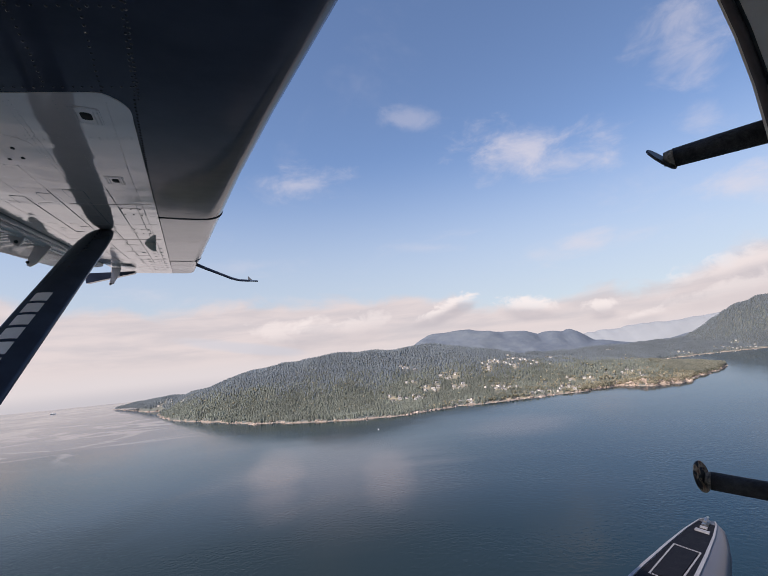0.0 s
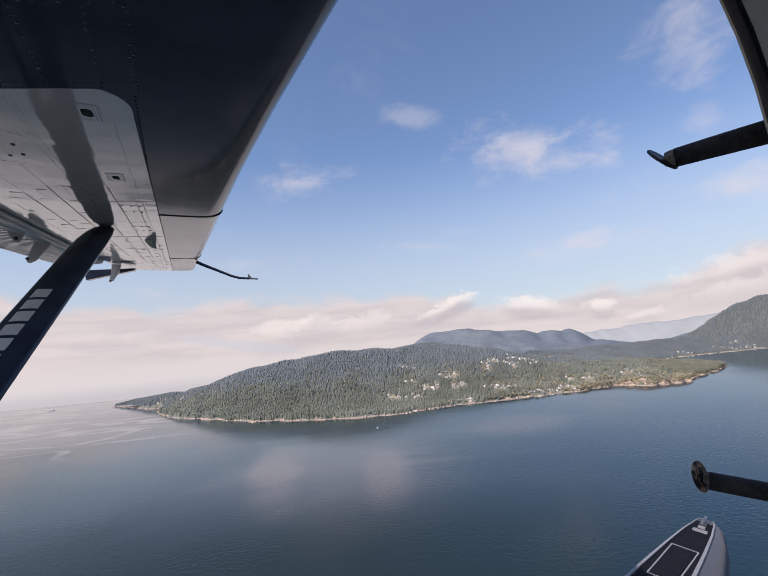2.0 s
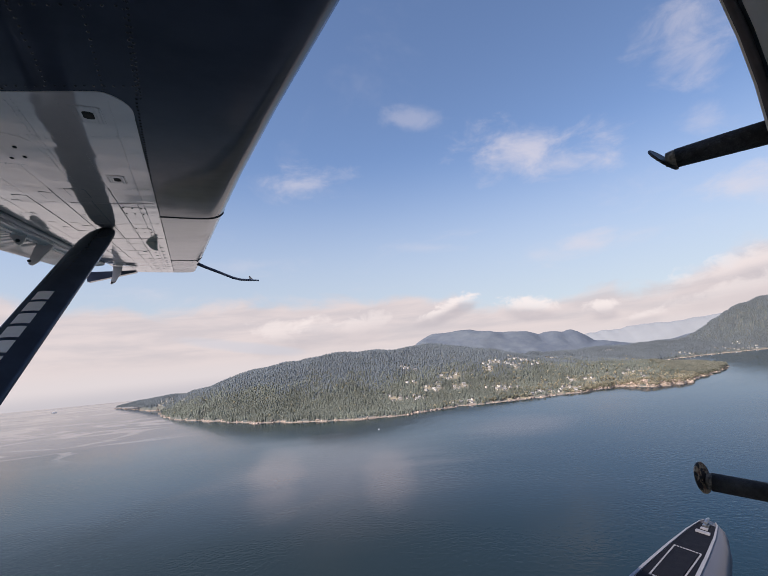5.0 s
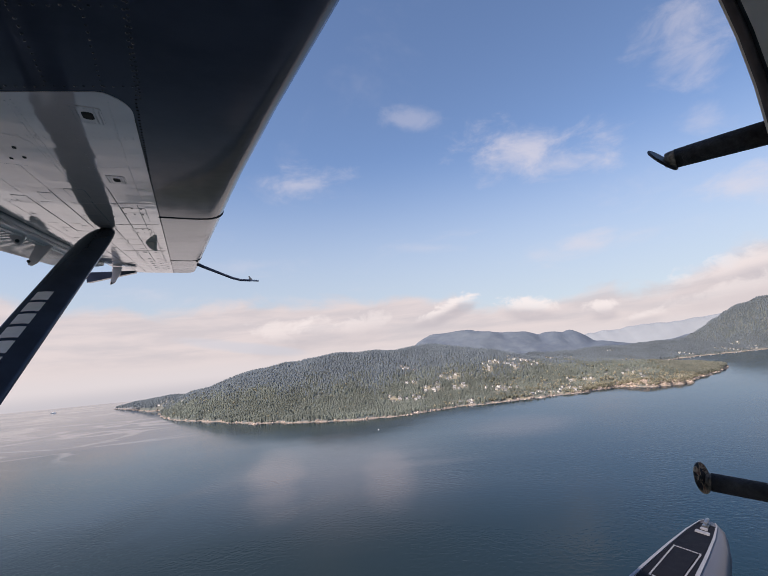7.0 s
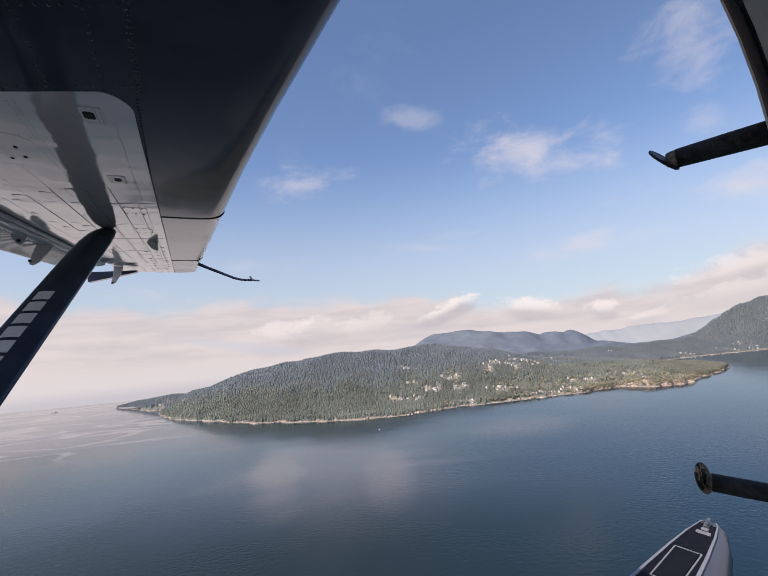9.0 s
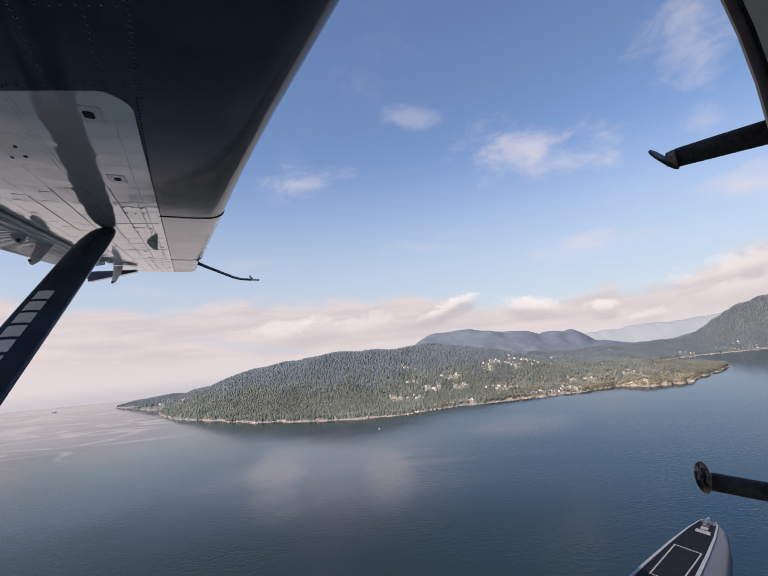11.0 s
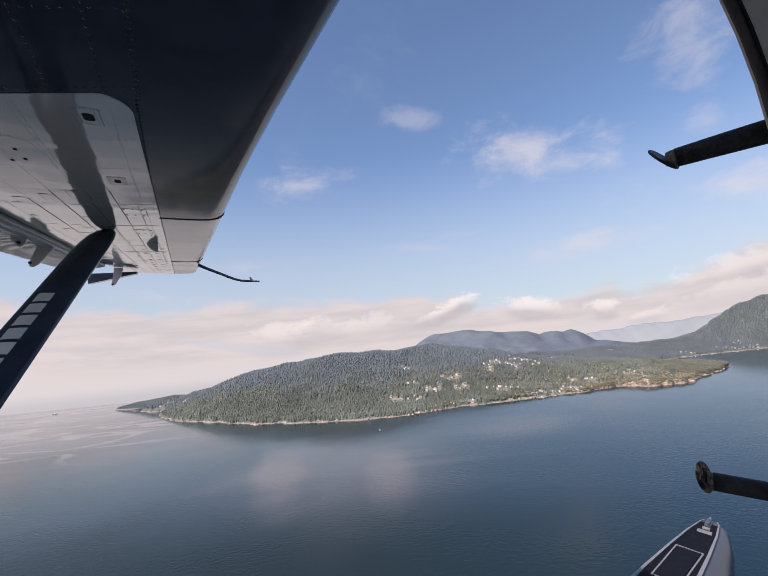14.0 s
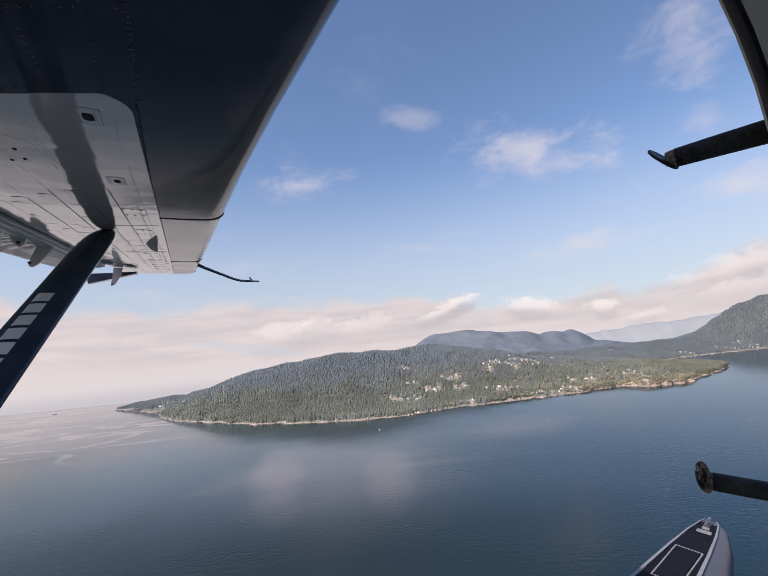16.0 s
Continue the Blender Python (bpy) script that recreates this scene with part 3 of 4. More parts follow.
def crowns(name, px, py, z, mat, size=(4.5, 9), label=""):
    """Broad uneven crowns, each of three clumps."""
    n = len(px)
    t = (1 + 5 ** 0.5) / 2
    ico = np.array([(-1, t, 0), (1, t, 0), (-1, -t, 0), (1, -t, 0), (0, -1, t), (0, 1, t), (0, -1, -t), (0, 1, -t), (t, 0, -1), (t, 0, 1), (-t, 0, -1), (-t, 0, 1)]) / 1.9
    f = np.array([(0, 11, 5), (0, 5, 1), (0, 1, 7), (0, 7, 10), (0, 10, 11), (1, 5, 9), (5, 11, 4), (11, 10, 2), (10, 7, 6), (7, 1, 8),
                  (3, 9, 4), (3, 4, 2), (3, 2, 6), (3, 6, 8), (3, 8, 9), (4, 9, 5), (2, 4, 11), (6, 2, 10), (8, 6, 7), (9, 8, 1)])
    base = np.stack([px, py, z], 1)
    verts, tris = [], []
    for k in range(3):
        r = rng.uniform(*size, n)[:, None, None] * 0.42
        off = rng.normal(0, 2.2, (n, 1, 3)) * np.array([1, 1, 0.6]) + np.array([0, 0, 3.6 + 1.3 * k])
        blob = ico[None] * r * rng.uniform(0.6, 1.35, (n, 12, 1)) + off + base[:, None]
        tris.append((f[None] + (np.arange(n)[:, None, None] + k * n) * 12).reshape(-1, 3))
        verts.append(blob.reshape(-1, 3))
    ob = fast_mesh(name, np.concatenate(verts), np.concatenate(tris), mat)
    return tagged(ob, label, "trees", kind="stuff")


def on_spit(px, py):
    """The leafy hill at the end of the point."""
    return (px > 1060 + 0.2 * (py - 1850)) & (px < 1460) & (py < 2130)


def near_woods(px, py, s, z):
    thinned = 0.50 * (px > 330) * (s < 190 + 60 * waves(px, py, 150, 19)) + 0.9 * on_spit(px, py)
    return (s > 3 + 5 * np.clip(waves(px, py, 140, 15), 0, 1) + 8 * np.clip(waves(px, py, 170, 22), 0, 1) * (px > 60)) & ~yards(px, py) & (py < 2650) & (rng.uniform(0, 1, len(px)) > np.maximum(clearing(px, py) * 0.85, thinned)) & (np.abs(px) < py * 0.9)


def far_woods(px, py, s, z):
    return (s > 14) & ~yards(px, py) & (py >= 2650) & (py < 3560) & (z > 4) & (np.abs(px) < py * 0.95) & (rng.uniform(0, 1, len(px)) > clearing(px, py) * 0.8)


mark_plots()
wx, wy, wz = scatter(115000, -1300, 1500, 1290, 2660, near_woods)
# trees higher up and farther back take the haze-tinted needles
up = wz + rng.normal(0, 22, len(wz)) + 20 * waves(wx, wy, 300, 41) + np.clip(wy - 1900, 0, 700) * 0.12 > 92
cones("conifer_wood", wx[~up], wy[~up], wz[~up], 3, 5, conifer, label="dense dark green conifer wood on the slope")
cones("upper_conifer_wood", wx[up], wy[up], wz[up], 3, 5, upper_hazy_conifer, label="conifer wood along the ridge, blue-green with painted haze")
cones("far_conifer_wood", *scatter(150000, -2200, 3400, 2600, 3600, far_woods), 2, 4, far_hazy_conifer, (11, 18), "far dark conifer wood on the hills")


def mixed(px, py, s, z):
    return (s > 8) & ~yards(px, py) & (rng.uniform(0, 1, len(px)) < 0.04 + 0.10 * (px > 300) * (py < 1900) + 0.6 * clearing(px, py) + 0.5 * (s < 50 + 110 * (px > 330)) * (px > 100)) & ~on_spit(px, py) & (py < 3300) & (z < 96) & (waves(px, py, 90, 11) > -0.35)


crowns("autumn_wood", *scatter(32000, -1400, 1500, 1290, 3000, mixed), broadleaf, label="yellowing broadleaf trees between the houses and along the shore")
crowns("hill_wood", *scatter(26000, 1000, 1480, 1600, 2140, lambda a, b, s, h: (s > 7) & on_spit(a, b) & (rng.uniform(0, 1, len(a)) < 0.8)), olive_leaf, size=(5, 8), label="dense olive broadleaf wood on the point")


crowns("shore_scrub", *scatter(60000, 560, 1300, 1380, 1800, lambda a, b, s, h: (s > 3) & (s < 46) & ~yards(a, b) & (rng.uniform(0, 1, len(a)) < 0.25 + 0.45 * (waves(a, b, 60, 61) > 0))), broadleaf, size=(2.5, 5), label="pale dry scrub above the rocky shore")


# ---- rocky shore ----
def shore_rocks(name, px, py, z, label):
    """Rough blocks lying along the water's edge."""
    n = len(px)
    oct_v = np.array([(1, 0, 0), (-1, 0, 0), (0, 1, 0), (0, -1, 0), (0, 0, 1), (0, 0, -1)], float)
    oct_f = np.array([(0, 2, 4), (2, 1, 4), (1, 3, 4), (3, 0, 4), (2, 0, 5), (1, 2, 5), (3, 1, 5), (0, 3, 5)])
    size = np.clip(rng.gamma(2.0, 1.2, n), 0, 4.0)[:, None, None] + 0.6
    v = oct_v[None] * size * rng.uniform(0.6, 1.3, (n, 6, 3)) * np.array([1.5, 1.2, 0.8]) + np.stack([px, py, z], 1)[:, None]
    ob = fast_mesh(name, v.reshape(-1, 3), (oct_f[None] + np.arange(n)[:, None, None] * 6).reshape(-1, 3), rock)
    tagged(ob, label, "rocks", kind="stuff")


shore_rocks("shore_rocks", *scatter(260000, -2200, 3200, 1270, 3700, lambda a, b, s, h: (s > -3) & (s < 5 + 4 * waves(a, b, 55, 21) + 9 * np.clip(waves(a, b, 170, 22), 0, 1) * (a > 60) * (a < 1350) + 11 * np.clip(waves(a, b, 90, 24) + 0.4, 0, 1) * (a > 640) * (a < 1260)) & (rng.uniform(0, 1, len(a)) < 0.75)), "tan boulders and ledges along the waterline")
shore_rocks("bluff_rocks", *scatter(90000, 600, 1320, 1380, 1960, lambda a, b, s, h: (s > 0) & (s < 10 + 22 * np.clip(waves(a, b, 75, 24) + 0.3, 0, 1)) & (rng.uniform(0, 1, len(a)) < 0.8)), "broken tan rock bluff below the village")


# ---- houses ----
def house(w, d, h, pitch):
    root = tagged(new("house"), "pale wooden house among trees above the shore", "house", "houses on the slope")
    bm = bmesh.new()
    bmesh.ops.create_cube(bm, size=1, matrix=Matrix.Translation((0, 0, h / 2 - 1.5)) @ Matrix.Diagonal((w, d, h + 3, 1)))
    for x in (-w / 2, w / 2):      # gables
        vs = [bm.verts.new((x, -d / 2, h)), bm.verts.new((x, d / 2, h)), bm.verts.new((x, 0, h + pitch))]
        bm.faces.new(vs)
    part("wall", bm, house_wall, root)
    bm = bmesh.new()
    o, t = 0.6, 0.35
    for sgn in (-1, 1):
        lo, hi = Vector((0, sgn * (d / 2 + o), h - o * pitch / (d / 2))), Vector((0, 0, h + pitch))
        q = []
        for zz in (0.05, t):
            q += [bm.verts.new((x, p.y, p.z + zz)) for x, p in ((-w / 2 - o, lo), (w / 2 + o, lo), (w / 2 + o, hi), (-w / 2 - o, hi))]
        for f in ((0, 1, 2, 3), (7, 6, 5, 4), (0, 4, 5, 1), (1, 5, 6, 2), (2, 6, 7, 3), (3, 7, 4, 0)):
            bm.faces.new([q[i] for i in f])
    part("roof", bm, house_roof, root)
    for x in (-w / 4, w / 4):
        bm = bmesh.new()
        bmesh.ops.create_cube(bm, size=1, matrix=Matrix.Translation((x, -d / 2 - 0.03, h * 0.55)) @ Matrix.Diagonal((w * 0.18, 0.12, h * 0.30, 1)))
        part("window", bm, hole, root)
    return root


def houses():
    kinds = [house(9.5, 7, 4.0, 2.0), house(8, 7, 4.4, 2.3), house(12.5, 7.5, 3.6, 1.9), house(7, 6, 3.6, 2.0)]
    for k, (px, py) in enumerate(SPOTS):
        z = float(height(np.array([px]), np.array([py]))[0])
        m = pose(px, py, z + 0.8, 0, 0, float(rng.uniform(-50, 50)))
        if k < 4:
            kinds[k].matrix_basis = m
        else:
            copy_thing(kinds[k % 4], m)


houses()


# ---- boats ----
def boat(x, y, length, turn, label):
    root = tagged(new("boat"), label, "boat")
    root.matrix_basis = pose(x, y, 0.05, 0, 0, turn)
    bm = bmesh.new()
    rows = []
    for t, w, up in ((-0.5, 0.15, 0.10), (-0.2, 0.17, 0.10), (0.15, 0.15, 0.11), (0.5, 0.01, 0.15)):
        rows.append([bm.verts.new((t * length, k * w * length, zz * length)) for k, zz in ((-1, up), (-0.55, -0.03), (0.55, -0.03), (1, up))])
    for a, b in zip(rows, rows[1:]):
        for i in range(4):
            bm.faces.new((a[i], a[(i + 1) % 4], b[(i + 1) % 4], b[i]))
    bm.faces.new(rows[0])
    part("hull", bm, boat_white, root)
    bm = bmesh.new()
    bmesh.ops.create_cube(bm, size=1, matrix=Matrix.Translation((-0.08 * length, 0, 0.17 * length)) @ Matrix.Diagonal((0.34 * length, 0.2 * length, 0.14 * length, 1)))
    bmesh.ops.bevel(bm, geom=bm.edges[:], offset=0.02 * length, segments=1, affect="EDGES")
    part("cabin", bm, boat_white, root)
    return root


boat(-42, 1080, 9, 100, "small white motor boat on the water")
for bx, by, turn in ((1875, 2860, 30), (1930, 2890, 80), (2010, 2905, 10), (2090, 2925, 60), (2190, 2930, 25), (2330, 2950, 70)):
    boat(bx, by, 12, turn, "white boat moored off the village shore")["group"] = "moored boats"
boat(-2830, 3850, 45, 0, "distant white ferry on hazy water")

# ---- the seaplane: x towards the nose, y along the left wing, z up from the eye in the cabin ----
SPAN, CHORD, LIFT = Vector((-0.40777, 0.91275, -0.02468)), Vector((0.91303, 0.40789, 0.0)), Vector((-0.01007, 0.02254, 0.99970))


def turned(v):
    return RIGHT * v.x + AHEAD * v.y + UP * v.z


plane = tagged(new("seaplane"), "navy and white high-wing seaplane in flight, seen from its cabin window", "aircraft")
plane.matrix_basis = basis(turned(CHORD), turned(SPAN), turned(LIFT), EYE)


def prism(bm, outline, y0, y1, skew=0.0):
    """A closed outline of (x, z) drawn out along the span."""
    a = [bm.verts.new((x, y0, z)) for x, z in outline]
    b = [bm.verts.new((x + skew, y1, z)) for x, z in outline]
    for i in range(len(a)):
        j = (i + 1) % len(a)
        bm.faces.new((a[i], a[j], b[j], b[i]))
    bm.faces.new(a)
    bm.faces.new(b[::-1])
    return bm


def slab(bm, pts, z0, z1):
    """A flat outline of (x, y) between two heights."""
    lo, hi = [bm.verts.new((x, y, z0)) for x, y in pts], [bm.verts.new((x, y, z1)) for x, y in pts]
    for i in range(len(lo)):
        j = (i + 1) % len(lo)
        bm.faces.new((lo[i], lo[j], hi[j], hi[i]))
    bm.faces.new(lo[::-1])
    bm.faces.new(hi)
    return bm


def round_box(cx, cy, w, h, r, k=5):
    pts = []
    for qx, qy, a0 in ((1, 1, 0), (-1, 1, 90), (-1, -1, 180), (1, -1, 270)):
        for i in range(k):
            a = radians(a0 + 90 * i / (k - 1))
            pts.append((cx + qx * (w / 2 - r) + r * math.cos(a), cy + qy * (h / 2 - r) + r * math.sin(a)))
    return pts


NOSE = [(-0.12, 0.500), (0.02, 0.5005), (0.10, 0.502), (0.15, 0.505), (0.18, 0.510), (0.205, 0.518), (0.225, 0.530), (0.238, 0.545), (0.245, 0.565), (0.242, 0.588), (0.22, 0.62), (0.15, 0.665), (-0.05, 0.735)]
AFT = [(-0.40, 0.77), (-0.90, 0.72), (-0.90, 0.508), (-0.50, 0.500)]
TIP, JOINT, ROOT = 8.75, 2.985, 0.20


def under(x):
    """Height of the wing's lower skin."""
    return float(np.interp(x, (-0.9, -0.5, -0.12, 0.02, 0.10, 0.15, 0.18, 0.205, 0.225), (0.508, 0.500, 0.500, 0.5005, 0.502, 0.505, 0.510, 0.518, 0.530)))


def wing_loft(stations):
    """The wing between stations of (y, forward shift of the nose); nose and box have edges of their own, so that each keeps its shading."""
    bm = bmesh.new()
    box = [NOSE[-1]] + AFT + [NOSE[0]]
    for outline in (NOSE, box):
        rows = [[bm.verts.new((x + (shift * max(0.0, (x + 0.12) / 0.36)), y, z)) for x, z in outline] for y, shift in stations]
        for p, q in zip(rows, rows[1:]):
            for i in range(len(p) - 1):
                if outline is box:      # flat skins do not share corners
                    vs = [bm.verts.new(v.co) for v in (p[i], p[i + 1], q[i + 1], q[i])]
                else:
                    vs = (p[i], p[i + 1], q[i + 1], q[i])
                bm.faces.new(vs)
        if outline is box:
            bmesh.ops.delete(bm, geom=[v for r in rows for v in r], context="VERTS")
    for y, shift in (stations[0], stations[-1]):
        bm.faces.new([bm.verts.new((x + (shift * max(0.0, (x + 0.12) / 0.36)), y, z)) for x, z in NOSE + AFT])
    return bm


def build_wing():
    wing = part("wing", wing_loft([(ROOT, 0.045), (0.8, 0.026), (1.3, 0.010), (2.0, 0.0), (JOINT, 0.0)]), navy, plane, "navy painted inner wing with rows of rivets")
    outer = part("outer_wing", wing_loft([(JOINT + 0.004, 0.0), (5.5, 0.0), (TIP, 0.0)]), edge_white, wing, "pale grey outer leading edge")
    for ob in (wing, outer):
        for f in ob.data.polygons:
            c = f.center
            f.use_smooth = abs(f.normal.y) < 0.5 and c.x > -0.1
    # rounded tip
    bm = bmesh.new()
    rings = []
    for k in range(6):
        g = k / 5
        s = math.sqrt(max(0.0, 1 - g * g))
        rings.append([bm.verts.new((-0.3 + (x + 0.3) * (0.93 + 0.07 * s), TIP + 0.002 + 0.20 * g, 0.60 + (z - 0.60) * s)) for x, z in NOSE + AFT])
    for p, q in zip(rings, rings[1:]):
        for i in range(len(p)):
            j = (i + 1) % len(p)
            bm.faces.new((p[i], p[j], q[j], q[i]))
    bmesh.ops.remove_doubles(bm, verts=bm.verts, dist=0.0005)
    part("wing_tip", bm, edge_white, wing, "rounded pale wing tip", True)
    # white lower skin with a rounded inner corner
    bm = bmesh.new()
    xs = [-0.895, -0.8, -0.7, -0.6, -0.5, -0.4, -0.34, -0.29, -0.24] + [-0.195 + 0.081 * math.sin(radians(a)) for a in range(0, 91, 6)]
    cols = []
    for x in xs:
        u = max(0.0, (x + 0.195) / 0.081)
        y0 = 1.240 + 0.12 * (1 - math.sqrt(max(0.0, 1 - u * u))) + 0.42 * min(0.25, max(0.0, -0.17 - x))
        cols.append([bm.verts.new((x, y, under(x) - 0.0018)) for y in (y0, 2.4, 4.6, 6.4, TIP)])
    for p, q in zip(cols, cols[1:]):
        for i in range(4):
            bm.faces.new((p[i], p[i + 1], q[i + 1], q[i]))
    geom = bmesh.ops.extrude_face_region(bm, geom=bm.faces[:])
    bmesh.ops.translate(bm, verts=[v for v in geom["geom"] if isinstance(v, bmesh.types.BMVert)], vec=(0, 0, 0.0015))
    part("lower_skin", bm, white, wing, "glossy white lower wing skin")

    # leading-edge boots' end strips, with scalloped fasteners
    for y in (JOINT, 6.15):
        bm = bmesh.new()
        out = [(x * 1.0 + (0.004 if x > 0 else 0), z - 0.004 if z < 0.56 else z + 0.004) for x, z in NOSE]
        prism(bm, out, y - 0.0045, y + 0.0045)
        part("joint_strip", bm, seam, wing)
    bm = bmesh.new()
    slab(bm, [(-0.1145, 1.40), (-0.1115, 1.40), (-0.1115, TIP), (-0.1145, TIP)], 0.4972, 0.4995)
    part("seam", bm, seam, wing)
    return wing


wing = build_wing()


def rivets(name, spots, mat, r=0.0042, h=0.0022):
    """Low domes under the skin at spots of (x, y)."""
    spots = np.array(spots)
    n = len(spots)
    z = np.array([under(x) for x, _ in spots]) - np.where((spots[:, 1] > 1.26) & (spots[:, 0] < -0.12), 0.0019, 0.0003)
    verts, tris = [], []
    for k, (rad, dz) in enumerate(((1.0, 0.0), (0.62, -0.75))):
        for j in range(6):
            a = 6.283 * j / 6
            verts.append(np.stack([spots[:, 0] + r * rad * math.cos(a), spots[:, 1] + r * rad * math.sin(a), z + h * dz], 1))
    verts.append(np.stack([spots[:, 0], spots[:, 1], z - h], 1))
    ids = np.arange(n)
    for j in range(6):
        k = (j + 1) % 6
        tris += [np.stack([q * n + ids for q in t], 1) for t in ((j, k, 6 + k), (j, 6 + k, 6 + j), (6 + j, 6 + k, 12))]
    ob = fast_mesh(name, np.concatenate(verts), np.concatenate(tris), mat)
    ob.parent = wing
    return tagged(ob, kind="stuff")


def rivet_rows():
    dark, pale, edge = [], [], []
    jig = np.random.default_rng(3)
    lean = lambda x: 0.40 * min(0.25, max(0.0, -0.10 - x)) + 0.2 * max(0.0, -0.35 - x)     # the ribs lean a little aft
    for y in (0.87, 1.185):                                   # ribs on the navy skin
        for x in np.arange(-0.88, -0.095, 0.0205):
            dark.append((x, y + lean(x)))
    for x0, x1 in ((-0.089, -0.096), (-0.153, -0.166), (-0.262, -0.277), (-0.36, -0.374), (-0.48, -0.50), (-0.62, -0.63), (-0.76, -0.77)):   # stringers
        for y in np.arange(0.62, 1.235 + (0.08 if x0 < -0.3 else 0.0), 0.0255):
            dark.append((x0 + (x1 - x0) * (y - 0.9) / 0.3, y))
    for y in np.arange(0.70, 1.26, 0.019):
        dark.append((-0.079 - 0.02 * (y - 0.7), y))
    for y in np.arange(1.26, TIP, 0.024):
        edge.append((-0.101 - 0.012 * min(1.0, (y - 1.26) / 0.8), y))
    for y in (1.535, 1.557, 1.876, 2.247, 2.55, 2.60, 2.93, 3.25, 3.6, 4.0, 4.45, 4.9, 5.4, 5.9, 6.4, 7.0, 7.6, 8.05):
        for x in np.arange(-0.88, -0.13, 0.022):
            pale.append((x, y + lean(x)))
    for x0, x1 in ((-0.166, -0.176), (-0.280, -0.294), (-0.378, -0.402), (-0.49, -0.53), (-0.61, -0.66), (-0.72, -0.78), (-0.86, -0.87)):
        for y in np.arange(1.30 + 0.4 * max(0.0, -0.2 - x0) * (x0 > -0.5), 6.5, 0.0255):
            pale.append((x0 + (x1 - x0) * min(1.0, (y - 1.3) / 0.7), y))
            if x0 == -0.378:
                pale.append((x0 + (x1 - x0) * min(1.0, (y - 1.3) / 0.7) - 0.014, y + 0.012))
    for y0, y1 in ((JOINT + 0.02, JOINT + 0.021), (6.17, 6.171)):
        for x in np.arange(-0.11, 0.2, 0.022):
            edge.append((x, y0))
    keep = lambda l: [(x + jig.normal(0, 0.0006), y + jig.normal(0, 0.0006)) for x, y in l]
    rivets("rivets", keep(dark), rivet_dark, 0.0032, 0.0022)
    rivets("skin_rivets", keep(pale), rivet_pale, 0.0025, 0.0013)
    rivets("edge_fasteners", keep(edge), hole, 0.0036, 0.0022)


rivet_rows()


def plate(name, cx, cy, w, h, r, mat, parent, drop=0.003, label=""):
    bm = slab(bmesh.new(), round_box(cx, cy, w, h, r), under(cx) - drop, under(cx) - 0.001)
    return part(name, bm, mat, parent, label)


def outline_plate(cx, cy, w, h, r):
    """An access cover with a dark gap round it."""
    plate("cover_gap", cx, cy, w + 0.006, h + 0.010, r + 0.003, cover_line, wing, 0.0023)
    plate("access_cover", cx, cy, w, h, r, white, wing, 0.0028, "screwed white access cover")


for cx, cy, w, h, r in ((-0.227, 1.41, 0.074, 0.12, 0.01), (-0.239, 2.12, 0.068, 0.125, 0.01)):
    plate("drain_plate", cx, cy, w, h, r, white, wing, 0.0032, "white riveted doubler plate")
    plate("drain_hole", cx + 0.002, cy, w * 0.36, h * 0.44, w * 0.15, hole, wing, 0.0042, "dark oval drain opening")
    pts = [(cx + i * w * 0.14, cy + j * h * 0.14) for i in range(-3, 4) for j in range(-3, 4) if abs(i) > 1 or abs(j) > 2]
    rivets("plate_rivets", [(x, y) for x, y in pts], rivet_pale, 0.0024, 0.0038)
outline_plate(-0.53, 1.83, 0.22, 0.36, 0.085)
outline_plate(-0.54, 1.84, 0.13, 0.20, 0.055)
for cx, cy in ((-0.485, 1.79), (-0.486, 1.90), (-0.53, 1.93), (-0.56, 1.76)):
    plate("cover_screw", cx, cy, 0.010, 0.018, 0.0045, hole, wing, 0.0045)
for cx, cy, w, h in ((-0.232, 2.83, 0.11, 0.21), (-0.245, 3.59, 0.11, 0.22), (-0.46, 3.15, 0.11, 0.20), (-0.36, 4.6, 0.13, 0.3), (-0.36, 5.6, 0.13, 0.3), (-0.60, 3.9, 0.12, 0.3)):
    outline_plate(cx, cy, w, h, 0.012)
for cy in (2.83, 3.59):
    for i in (-1, 0, 1):
        for j in (-1, 1):
            plate("cover_screw", -0.238 + 0.042 * i, cy + 0.085 * j, 0.008, 0.018, 0.0035, hole, wing, 0.0045)
for k in range(9):
    plate("small_vent", -0.235, 4.80 + 0.36 * k, 0.026, 0.04, 0.008, hole, wing, 0.0026)
    plate("inspection_cover", -0.165, 4.70 + 0.36 * k, 0.030, 0.06, 0.010, cover_line, wing, 0.0026)
    plate("inspection_cover", -0.33, 4.75 + 0.38 * k, 0.035, 0.09, 0.010, seam, wing, 0.0025)
for k, cx in enumerate((-0.43, -0.55, -0.68)):
    for y in (2.45, 3.45, 4.2, 5.15):
        outline_plate(cx, y + 0.12 * k, 0.075, 0.17, 0.01)

